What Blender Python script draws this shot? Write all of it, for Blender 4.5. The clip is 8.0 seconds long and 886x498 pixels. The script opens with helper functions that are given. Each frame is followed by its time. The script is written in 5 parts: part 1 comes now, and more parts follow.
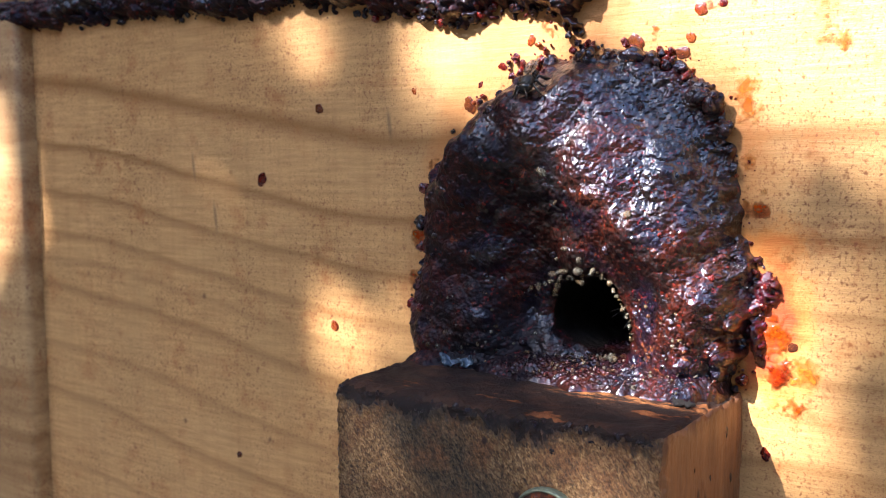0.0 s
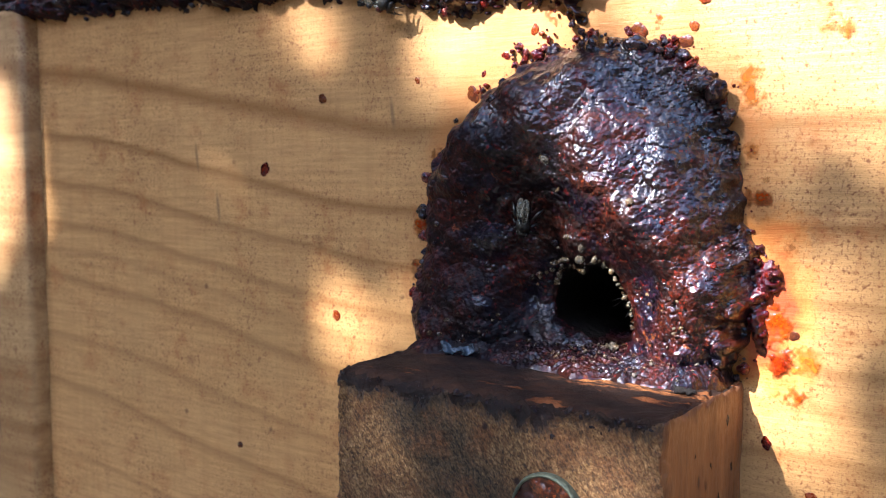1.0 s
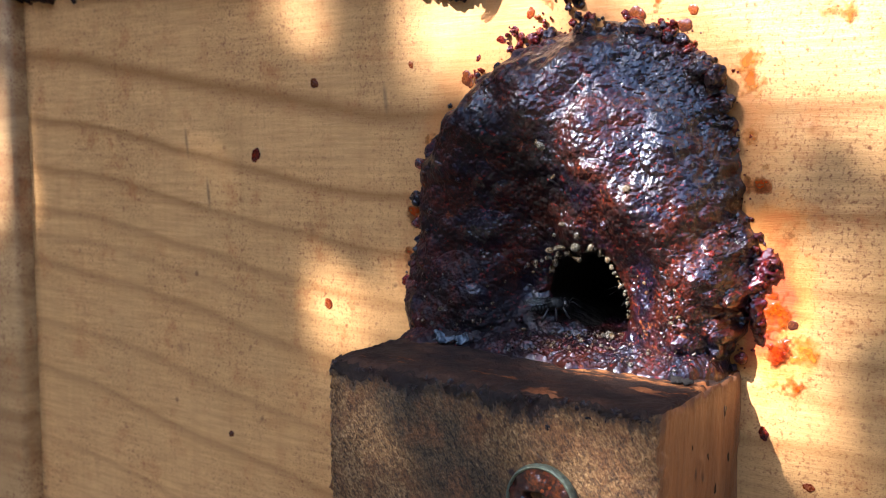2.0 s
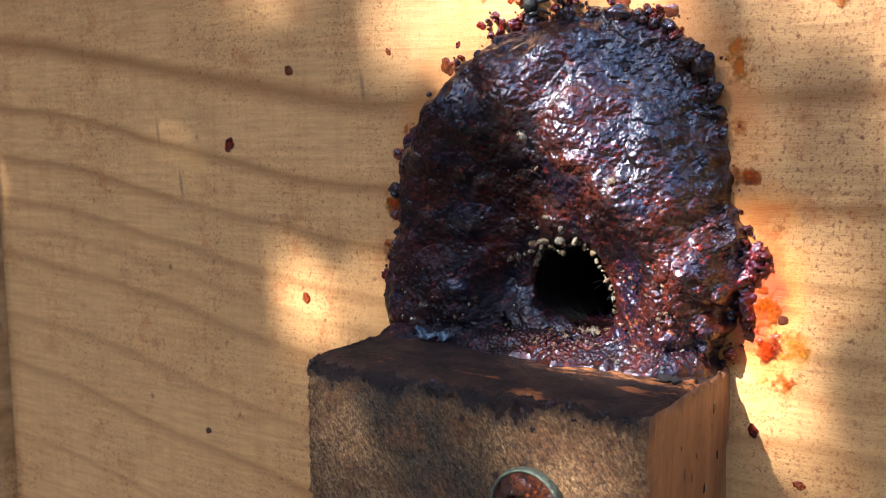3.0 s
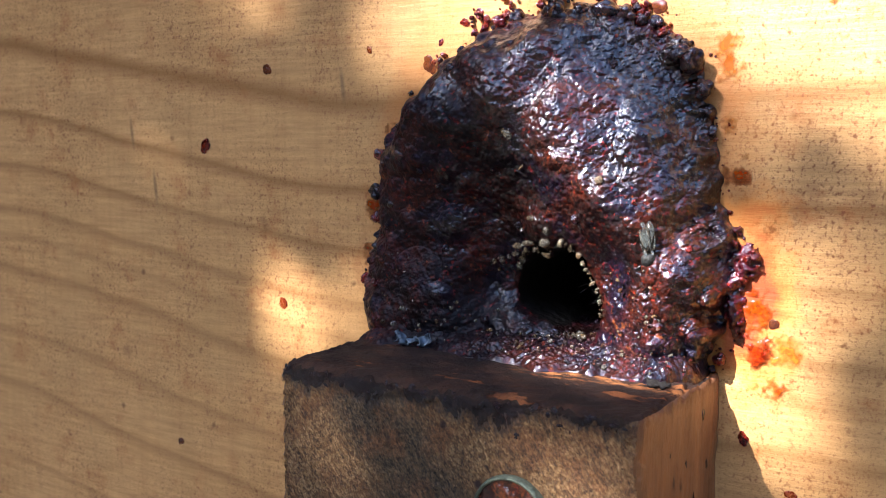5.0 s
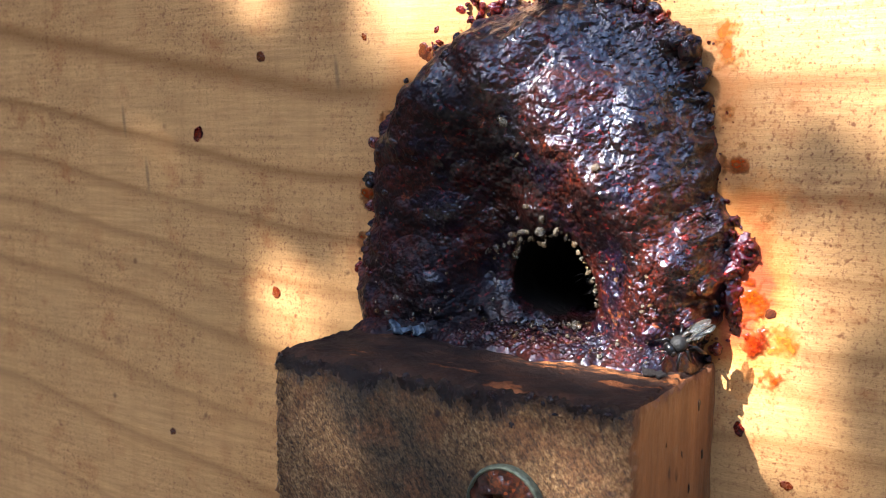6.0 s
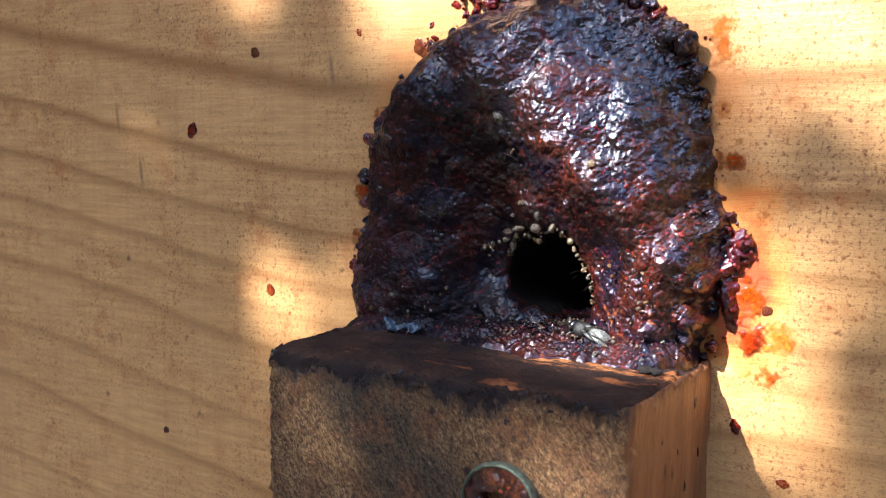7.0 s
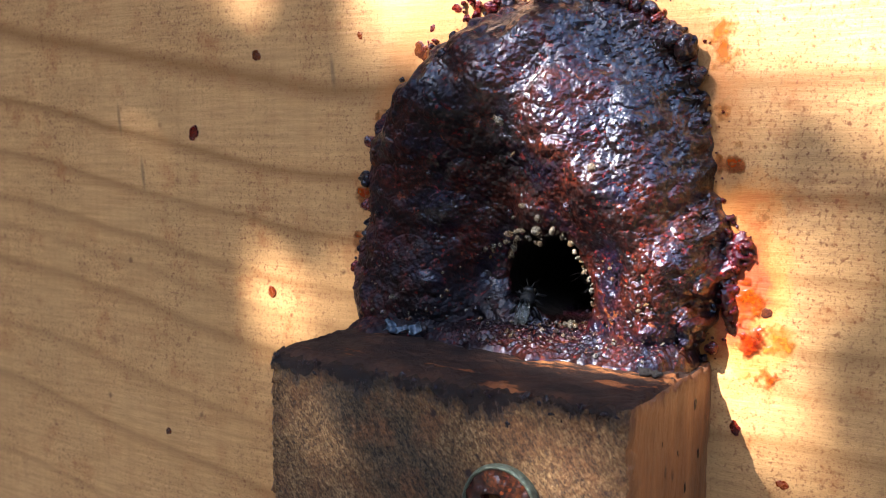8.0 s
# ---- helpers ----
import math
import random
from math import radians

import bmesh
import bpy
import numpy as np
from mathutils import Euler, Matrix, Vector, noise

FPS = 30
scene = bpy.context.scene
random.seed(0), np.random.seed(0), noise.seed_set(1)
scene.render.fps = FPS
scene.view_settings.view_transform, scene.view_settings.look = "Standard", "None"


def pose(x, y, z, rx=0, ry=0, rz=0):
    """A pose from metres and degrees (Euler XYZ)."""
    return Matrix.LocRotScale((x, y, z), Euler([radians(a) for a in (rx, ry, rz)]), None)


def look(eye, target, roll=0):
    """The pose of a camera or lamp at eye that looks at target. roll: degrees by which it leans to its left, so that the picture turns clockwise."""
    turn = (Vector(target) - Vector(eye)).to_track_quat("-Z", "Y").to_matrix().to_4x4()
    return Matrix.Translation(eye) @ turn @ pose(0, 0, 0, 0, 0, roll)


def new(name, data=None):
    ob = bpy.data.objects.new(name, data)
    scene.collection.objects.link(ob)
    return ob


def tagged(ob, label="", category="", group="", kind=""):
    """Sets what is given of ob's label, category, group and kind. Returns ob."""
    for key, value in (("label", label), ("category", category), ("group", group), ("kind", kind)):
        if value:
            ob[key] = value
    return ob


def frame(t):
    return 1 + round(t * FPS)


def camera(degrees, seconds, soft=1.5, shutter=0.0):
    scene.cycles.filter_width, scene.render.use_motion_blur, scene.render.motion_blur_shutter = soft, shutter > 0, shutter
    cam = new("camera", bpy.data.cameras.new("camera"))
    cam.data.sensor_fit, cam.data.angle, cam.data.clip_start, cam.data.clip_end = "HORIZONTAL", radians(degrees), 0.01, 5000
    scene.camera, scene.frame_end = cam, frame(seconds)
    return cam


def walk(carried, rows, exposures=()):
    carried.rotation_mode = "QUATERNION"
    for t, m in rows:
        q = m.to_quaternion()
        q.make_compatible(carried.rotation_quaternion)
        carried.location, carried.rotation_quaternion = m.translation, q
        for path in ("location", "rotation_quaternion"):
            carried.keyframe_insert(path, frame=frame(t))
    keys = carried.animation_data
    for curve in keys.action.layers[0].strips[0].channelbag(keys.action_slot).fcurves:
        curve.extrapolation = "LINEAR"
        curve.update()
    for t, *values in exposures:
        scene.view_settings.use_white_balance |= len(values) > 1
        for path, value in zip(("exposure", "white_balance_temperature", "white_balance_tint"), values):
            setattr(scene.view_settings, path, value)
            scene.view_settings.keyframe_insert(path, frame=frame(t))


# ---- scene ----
cam = camera(50.47, 8.0, 0.8)
PATH = [
    (0.0, look((0.03982, -0.08428, 0.02073), (-0.00435, -0.01801, 0.01321), -0.26)),
    (0.5, look((0.03992, -0.08431, 0.01988), (-0.00430, -0.01801, 0.01288), 0.01)),
    (1.0, look((0.03999, -0.08441, 0.01914), (-0.00439, -0.01824, 0.01197), 0.15)),
    (1.5, look((0.03970, -0.08414, 0.01873), (-0.00463, -0.01796, 0.01133), 0.32)),
    (3.0, look((0.03762, -0.08065, 0.02031), (-0.00480, -0.01358, 0.01015), -0.16)),
    (3.5, look((0.03698, -0.07983, 0.01915), (-0.00508, -0.01242, 0.00989), -0.05)),
    (4.0, look((0.03674, -0.07947, 0.01851), (-0.00494, -0.01172, 0.00997), 0.15)),
    (4.5, look((0.03650, -0.07902, 0.01853), (-0.00487, -0.01107, 0.01006), 0.23)),
    (6.0, look((0.03585, -0.07812, 0.01786), (-0.00478, -0.00980, 0.00881), 0.59)),
    (6.5, look((0.03565, -0.07805, 0.01697), (-0.00469, -0.00955, 0.00801), 0.74)),
    (7.0, look((0.03568, -0.07770, 0.01745), (-0.00464, -0.00919, 0.00846), 0.71)),
    (7.5, look((0.03571, -0.07795, 0.01744), (-0.00458, -0.00941, 0.00851), 0.66)),
    (8.0, look((0.03583, -0.07798, 0.01792), (-0.00454, -0.00953, 0.00874), 0.59)),
]
walk(cam, PATH)
# The lens of a phone held a hand's width away: sharp on the resin, soft on the far wall.
cam.data.dof.use_dof = True
cam.data.dof.focus_distance = 0.081
cam.data.dof.aperture_fstop = 80.0

# ---- world, sun ----
SUN_WAY = Vector((0.54, 1.0, -1.0)).normalized()
world = bpy.data.worlds.new("sky")
scene.world = world
world.use_nodes = True
sky = world.node_tree.nodes.new("ShaderNodeTexSky")
sky.sky_type = "NISHITA"
sky.sun_disc = False
sky.dust_density, sky.ozone_density = 0.6, 1.5
sky.sun_elevation = math.asin(-SUN_WAY.z)
sky.sun_rotation = math.atan2(-SUN_WAY.x, -SUN_WAY.y)
world.node_tree.links.new(sky.outputs[0], world.node_tree.nodes["Background"].inputs[0])
world.node_tree.nodes["Background"].inputs[1].default_value = 0.14
sun = new("sun", bpy.data.lights.new("sun", "SUN"))
sun.data.energy = 4.5
sun.data.angle = radians(0.55)
sun.data.color = (1.0, 0.96, 0.93)
sun.matrix_world = look((-0.54, -1.0, 1.0), (0, 0, 0))
scene.view_settings.exposure = 2.38

U = 0.01  # the plan below is in centimetres


# ---- node helpers ----
def material(name):
    m = bpy.data.materials.new(name)
    m.use_nodes = True
    return m, m.node_tree.nodes["Principled BSDF"]


def node(m, kind, ins=None):
    n = m.node_tree.nodes.new(kind)
    for key, value in (ins or {}).items():
        if isinstance(value, bpy.types.NodeSocket):
            m.node_tree.links.new(value, n.inputs[key])
        else:
            n.inputs[key].default_value = value
    return n


def plug(m, socket, target):
    m.node_tree.links.new(socket, target)


def coords(m, scale=(100, 100, 100), turn=(0, 0, 0), random_shift=False):
    """Object coordinates in centimetres, stretched by scale / 100."""
    tc = node(m, "ShaderNodeTexCoord")
    first = node(m, "ShaderNodeMapping", {"Vector": tc.outputs["Object"], "Rotation": turn}).outputs[0] if any(turn) else tc.outputs["Object"]
    ins = {"Vector": first, "Scale": scale}
    if random_shift:
        info = node(m, "ShaderNodeObjectInfo")
        far = node(m, "ShaderNodeMath", {0: info.outputs["Random"], 1: 50.0})
        far.operation = "MULTIPLY"
        both = node(m, "ShaderNodeCombineXYZ", {0: far.outputs[0], 1: far.outputs[0], 2: far.outputs[0]})
        ins["Location"] = both.outputs[0]
    return node(m, "ShaderNodeMapping", ins).outputs[0]


def grain(m, vec, scale, detail=4.0, rough=0.55, distort=0.0):
    return node(m, "ShaderNodeTexNoise", {"Vector": vec, "Scale": scale, "Detail": detail, "Roughness": rough, "Distortion": distort}).outputs["Fac"]


def cells(m, vec, scale, feature="F1"):
    n = node(m, "ShaderNodeTexVoronoi", {"Vector": vec, "Scale": scale})
    n.feature = feature
    return n


def ramp(m, fac, stops, mode="LINEAR"):
    n = node(m, "ShaderNodeValToRGB", {0: fac})
    n.color_ramp.interpolation = mode
    e = n.color_ramp.elements
    while len(e) < len(stops):
        e.new(0.5)
    for k, (at, c) in enumerate(stops):
        e[k].position = at
        e[k].color = (c, c, c, 1) if isinstance(c, (int, float)) else (*c, 1)
    return n.outputs[0]


def mixed(m, fac, a, b, how="MIX"):
    n = m.node_tree.nodes.new("ShaderNodeMix")
    n.data_type, n.blend_type = "RGBA", how
    for k, v in ((0, fac), (6, a), (7, b)):
        if isinstance(v, bpy.types.NodeSocket):
            m.node_tree.links.new(v, n.inputs[k])
        else:
            n.inputs[k].default_value = v if k == 0 else (*v, 1)
    return n.outputs[2]


def calc(m, how, a, b=0.0, c=0.0):
    n = node(m, "ShaderNodeMath", {0: a, 1: b, 2: c})
    n.operation = how
    return n.outputs[0]


def bumped(m, bsdf, height, distance, strength=1.0, under=None):
    ins = {"Height": height, "Distance": distance, "Strength": strength}
    if under is not None:
        ins["Normal"] = under
    n = node(m, "ShaderNodeBump", ins)
    plug(m, n.outputs[0], bsdf.inputs["Normal"])
    return n.outputs[0]


# ---- materials ----
def pine(name, light, dark, lines=True):
    """Oiled pine; the year rings run down to the right and level out."""
    m, b = material(name)
    v = coords(m)
    sep = node(m, "ShaderNodeSeparateXYZ", {0: v})
    x, z = sep.outputs[0], sep.outputs[2]
    sag = node(m, "ShaderNodeMapRange", {"Value": x, "From Min": -9.3, "From Max": -1.5, "To Min": 0.0, "To Max": 0.95})
    sag.interpolation_type = "SMOOTHSTEP"
    wob = grain(m, coords(m, (35, 100, 90)), 0.9, 2.0)
    g = calc(m, "ADD", calc(m, "ADD", z, sag.outputs[0]), calc(m, "MULTIPLY", calc(m, "SUBTRACT", wob, 0.5), 0.32))
    f = calc(m, "MULTIPLY_ADD", g, 1 / 10.0, 0.5)
    stops = [(0.0, 0.35)]
    for at, deep, wide in ((-3.4, 0.6, 0.1), (-2.45, 0.5, 0.09), (-1.35, 0.7, 0.13), (-0.62, 0.6, 0.12), (0.3, 0.75, 0.14), (0.74, 0.5, 0.1), (1.1, 0.8, 0.1), (1.66, 0.8, 0.12), (2.33, 0.95, 0.13)):
        p = at / 10 + 0.5
        stops += [(p - wide / 10, 0.1), (p + 0.002, deep), (p + wide / 16, 0.06)]
    stops += [(0.805, 0.05), (0.825, 1.0), (0.84, 0.1)]
    ring = ramp(m, f, stops[:31]) if lines else ramp(m, grain(m, coords(m, (8, 100, 160)), 1.5, 3.0, 0.5, 0.4), [(0.4, 0.0), (0.62, 1.0)])
    fibre = grain(m, coords(m, (34, 100, 420)), 4.0, 6.0, 0.66)
    saw = grain(m, coords(m, (600, 100, 12)), 1.4, 3.0, 0.6)
    blotch = grain(m, v, 0.55, 4.0)
    c = mixed(m, calc(m, "MULTIPLY", ring, 0.95), light, dark)
    c = mixed(m, calc(m, "MULTIPLY", ramp(m, fibre, [(0.40, 0.0), (0.66, 1.0)]), 0.42), c, dark)
    c = mixed(m, calc(m, "MULTIPLY", ramp(m, saw, [(0.45, 0.0), (0.72, 1.0)]), 0.2), c, dark)
    c = mixed(m, calc(m, "MULTIPLY", ramp(m, blotch, [(0.45, 0.0), (0.72, 1.0)]), 0.3), c, (0.42, 0.25, 0.10))
    # dust of resin: fine brown specks, thicker in drifts
    drift = ramp(m, grain(m, v, 0.8, 3.0), [(0.38, 0.0), (0.6, 1.0)])
    # most of it has dropped beside the entrance, where the bees come and go
    side = node(m, "ShaderNodeMapping", {"Vector": v, "Location": (-0.75, 0, -0.55), "Scale": (0.3, 0.0, 0.3)})
    away = node(m, "ShaderNodeVectorMath", {0: side.outputs[0]})
    away.operation = "LENGTH"
    drift = calc(m, "MAXIMUM", drift, ramp(m, calc(m, "ADD", away.outputs["Value"], calc(m, "MULTIPLY", calc(m, "SUBTRACT", grain(m, v, 1.1, 3.0), 0.5), 0.9)), [(0.35, 1.0), (0.95, 0.0)]))
    speck2 = ramp(m, cells(m, v, 2.2).outputs["Distance"], [(0.05, 1.0), (0.10, 0.0)])
    c = mixed(m, calc(m, "MULTIPLY", calc(m, "MULTIPLY", speck2, ramp(m, grain(m, v, 1.7, 2.0), [(0.52, 0.0), (0.58, 1.0)])), 0.7), c, (0.14, 0.05, 0.016))
    for scale, lo, deep in ((3.6, 0.64, 0.4), (8.0, 0.66, 0.8), (15.0, 0.62, 0.9), (27.0, 0.585, 0.85), (44.0, 0.59, 0.7)):
        pick = ramp(m, grain(m, v, scale, 2.0, 0.6), [(lo - 0.03, 0.0), (lo + 0.10, 1.0)])
        c = mixed(m, calc(m, "MULTIPLY", pick, calc(m, "MULTIPLY_ADD", drift, deep * 0.86, deep * 0.14)), c, (0.20, 0.060, 0.016))
    smudge = ramp(m, grain(m, v, 2.6, 6.0, 0.7), [(0.53, 0.0), (0.66, 0.55)])
    c = mixed(m, calc(m, "MULTIPLY", smudge, calc(m, "MULTIPLY_ADD", drift, 0.7, 0.3)), c, (0.36, 0.105, 0.020))
    # short dark scratches across the grain
    cut = ramp(m, cells(m, coords(m, (150, 100, 22), (0, 0.12, 0)), 1.6).outputs["Distance"], [(0.035, 1.0), (0.09, 0.0)])
    c = mixed(m, calc(m, "MULTIPLY", calc(m, "MULTIPLY", cut, ramp(m, grain(m, v, 0.5, 1.0), [(0.5, 0.0), (0.56, 1.0)])), 0.55), c, (0.12, 0.07, 0.035))
    if lines:
        # resin has soaked into the wood round the entrance
        off = node(m, "ShaderNodeMapping", {"Vector": v, "Location": (0.0, 0, -0.62), "Scale": (0.5, 0.0, 0.42)})
        ball = node(m, "ShaderNodeVectorMath", {0: off.outputs[0]})
        ball.operation = "LENGTH"
        near = calc(m, "ADD", ball.outputs["Value"], calc(m, "MULTIPLY", calc(m, "SUBTRACT", grain(m, v, 1.6, 5.0, 0.65), 0.5), 0.55))
        soak = ramp(m, near, [(0.88, 1.0), (1.12, 0.0)])
        c = mixed(m, calc(m, "MULTIPLY", soak, 0.5), c, (0.50, 0.17, 0.035))
        # an orange stain has run down beside the entrance
        run = node(m, "ShaderNodeMapping", {"Vector": v, "Location": (-4.0, 0, -0.58), "Scale": (2.2, 0.0, 0.95)})
        wide = node(m, "ShaderNodeVectorMath", {0: run.outputs[0]})
        wide.operation = "LENGTH"
        near = calc(m, "ADD", wide.outputs["Value"], calc(m, "MULTIPLY", calc(m, "SUBTRACT", grain(m, v, 3.2, 6.0, 0.68), 0.5), 1.5))
        c = mixed(m, ramp(m, near, [(0.45, 0.85), (0.75, 0.45), (1.05, 0.0)]), c, mixed(m, ramp(m, near, [(0.3, 0.0), (0.8, 1.0)]), (0.40, 0.035, 0.004), (0.72, 0.24, 0.03)))
    plug(m, c, b.inputs["Base Color"])
    plug(m, calc(m, "MULTIPLY_ADD", fibre, 0.25, 0.42), b.inputs["Roughness"])
    h = calc(m, "ADD", fibre, calc(m, "ADD", calc(m, "MULTIPLY", saw, 0.5), calc(m, "MULTIPLY", speck2, 0.3)))
    bumped(m, b, h, 0.00012, 0.6)
    return m


def resin(name, tints, rough=0.13, relief=0.0004, shift=False, clear=0.0, film=0.0):
    """Propolis: a sticky dark mass with rust, wine red and blue-black in it, full of fine grit; film: how far the wood shows through."""
    m, b = material(name)
    k = 100.0 if not shift else 30.0  # lumps are unit balls, scaled down
    v = coords(m, (k, k, k), random_shift=shift)
    black, brown, rust, blue = tints
    n1 = grain(m, v, 1.5, 6.0, 0.62, 0.4)
    c = ramp(m, n1, [(0.36, black), (0.47, brown), (0.58, rust), (0.70, brown)])
    c = mixed(m, ramp(m, grain(m, v, 2.1, 4.0), [(0.5, 0.0), (0.62, 1.0)]), c, blue)
    c = mixed(m, ramp(m, grain(m, v, 2.7, 5.0, 0.65, 0.5), [(0.58, 0.0), (0.70, 0.7)]), c, tuple(min(k * f, 0.5) for k, f in zip(rust, (1.7, 0.6, 1.2))))
    dust = grain(m, v, 24.0, 5.0, 0.7)
    c = mixed(m, ramp(m, dust, [(0.36, 0.8), (0.55, 0.0)]), c, black)
    fleck = grain(m, v, 9.0, 5.0, 0.6, 0.8)
    c = mixed(m, ramp(m, fleck, [(0.61, 0.0), (0.68, 0.8)]), c, mixed(m, ramp(m, n1, [(0.45, 0.0), (0.55, 1.0)]), (0.16, 0.010, 0.010), (0.20, 0.055, 0.014)))
    # single grains of red, rust and black
    one = node(m, "ShaderNodeSeparateColor", {0: cells(m, v, 42.0).outputs["Color"]})
    c = mixed(m, ramp(m, one.outputs[0], [(0.84, 0.0), (0.97, 0.3)]), c, rust)
    c = mixed(m, ramp(m, one.outputs[1], [(0.975, 0.0), (0.985, 0.6)]), c, tuple(min(k * f, 0.5) for k, f in zip(rust, (3.0, 1.6, 2.0))))
    c = mixed(m, ramp(m, one.outputs[2], [(0.60, 0.0), (0.75, 0.7)]), c, black)
    plug(m, c, b.inputs["Base Color"])
    if shift or film:
        r = ramp(m, grain(m, v, 3.5, 4.0, 0.65), [(0.34, rough * 1.4), (0.52, rough * 2.2), (0.72, rough * 4.0)])
        wet = ramp(m, grain(m, v, 0.9, 4.0, 0.6), [(0.42, 0.1), (0.60, 0.6)])
    else:
        # the western side has dried to a dull crust, the rest is sticky and glitters grain by grain
        sep = node(m, "ShaderNodeSeparateXYZ", {0: v})
        side = calc(m, "ADD", sep.outputs[0], calc(m, "MULTIPLY", calc(m, "SUBTRACT", grain(m, v, 1.3, 5.0, 0.65), 0.5), 3.0))
        sticky = calc(m, "MAXIMUM", ramp(m, calc(m, "MULTIPLY_ADD", side, 0.25, 0.5), [(0.34, 0.0), (0.52, 1.0)]), ramp(m, grain(m, v, 2.3, 3.0, 0.6), [(0.55, 0.0), (0.63, 0.9)]))
        r = calc(m, "MULTIPLY_ADD", sticky, -0.30, 0.66)
        speckle = ramp(m, grain(m, v, 17.0, 4.0, 0.65), [(0.40, 0.2), (0.56, 1.0)])
        wet = calc(m, "MULTIPLY", calc(m, "MULTIPLY_ADD", sticky, 0.92, 0.08), speckle)
    plug(m, r, b.inputs["Roughness"])
    b.inputs["IOR"].default_value = 1.5
    if not film:
        plug(m, wet, b.inputs["Coat Weight"])
        b.inputs["Specular IOR Level"].default_value = 0.3
    else:
        b.inputs["Specular IOR Level"].default_value = 0.25
    b.inputs["Coat Roughness"].default_value = 0.10
    b.inputs["Coat IOR"].default_value = 1.7
    # the sky's blue sheen is put into the tint of the reflections
    plug(m, mixed(m, ramp(m, grain(m, v, 1.2, 3.0), [(0.42, 0.0), (0.6, 1.0)]), (0.86, 0.84, 1.0), (0.52, 0.64, 1.0)), b.inputs["Specular Tint"])
    b.inputs["Transmission Weight"].default_value = clear
    if film:
        body = node(m, "ShaderNodeAttribute")
        body.attribute_name = "body"
        cover = calc(m, "ADD", body.outputs["Fac"], calc(m, "MULTIPLY", calc(m, "SUBTRACT", grain(m, v, 7.0, 5.0, 0.7), 0.5), 1.1))
        plug(m, ramp(m, cover, [(0.05, 0.0), (0.45, (1.0 - film) * 0.6), (0.95, 1.0 - film * 0.6)]), b.inputs["Alpha"])
    # grit of several sizes and fine hairs stuck in it
    h1 = calc(m, "ADD", calc(m, "MULTIPLY", grain(m, v, 7.5, 3.0, 0.55), 0.15), calc(m, "MULTIPLY", grain(m, v, 22.0, 3.0, 0.6), 0.16))
    if not shift:
        h1 = calc(m, "ADD", h1, calc(m, "MULTIPLY", cells(m, v, 26.0).outputs["Distance"], -0.10))
    if not shift:
        hair = cells(m, coords(m, (9 * k, 4.2 * k, 1.4 * k), (0.3, 0.5, 0.2), random_shift=shift), 1.7).outputs["Distance"]
        h1 = calc(m, "ADD", h1, ramp(m, hair, [(0.03, 0.16), (0.10, 0.0)]))
    h1 = calc(m, "ADD", h1, calc(m, "MULTIPLY", grain(m, v, 52.0, 2.0, 0.6), 0.15))
    # some of it has run smooth
    plug(m, bumped(m, b, h1, relief, ramp(m, grain(m, v, 1.9, 3.0), [(0.40, 0.45), (0.60, 1.0)])), b.inputs["Coat Normal"])
    return m


PINE = pine("oiled_pine", (0.68, 0.374, 0.148), (0.29, 0.126, 0.034))
PINE_PLAIN = pine("oiled_pine_post", (0.56, 0.33, 0.14), (0.30, 0.145, 0.05), lines=False)
TINTS = ((0.002, 0.0008, 0.0008), (0.017, 0.0033, 0.002), (0.060, 0.0095, 0.0035), (0.008, 0.005, 0.016))
RESIN = resin("dark_resin", TINTS, 0.09, 0.00042)
RESIN_LUMP = resin("dark_resin_lump", ((0.003, 0.002, 0.003), (0.008, 0.004, 0.005), (0.028, 0.006, 0.004), (0.007, 0.007, 0.018)), 0.13, 0.0002, True)
RESIN_RED = resin("wine_red_resin", ((0.04, 0.001, 0.002), (0.16, 0.007, 0.004), (0.34, 0.030, 0.006), (0.07, 0.003, 0.004)), 0.11, 0.0001, True, 0.4)
RESIN_FLOW = resin("wine_red_resin_flow", ((0.03, 0.0008, 0.003), (0.10, 0.003, 0.004), (0.28, 0.016, 0.003), (0.05, 0.002, 0.004)), 0.08, 0.0005, False, 0.15)
SMEAR_RED = resin("rust_red_resin_film", ((0.12, 0.006, 0.002), (0.20, 0.012, 0.002), (0.28, 0.03, 0.003), (0.10, 0.006, 0.004)), 0.1, 0.0003, False, 0.0, 0.05)
DROP_ORANGE = resin("orange_resin_drop", ((0.20, 0.030, 0.008), (0.34, 0.07, 0.012), (0.45, 0.12, 0.02), (0.25, 0.03, 0.008)), 0.12, 0.00008, True, 0.35)
DROP_BROWN = resin("brown_resin_drop", ((0.06, 0.014, 0.006), (0.13, 0.033, 0.010), (0.20, 0.055, 0.014), (0.07, 0.018, 0.010)), 0.1, 0.00008, True)
RESIN_ORANGE = resin("orange_resin_film", ((0.22, 0.028, 0.001), (0.30, 0.055, 0.002), (0.36, 0.09, 0.003), (0.24, 0.025, 0.002)), 0.12, 0.0003, False, 0.0, 0.15)
RESIN_YELLOW = resin("amber_resin_film", ((0.36, 0.08, 0.004), (0.44, 0.13, 0.006), (0.50, 0.2, 0.02), (0.36, 0.08, 0.004)), 0.2, 0.00015, False, 0.0, 0.45)


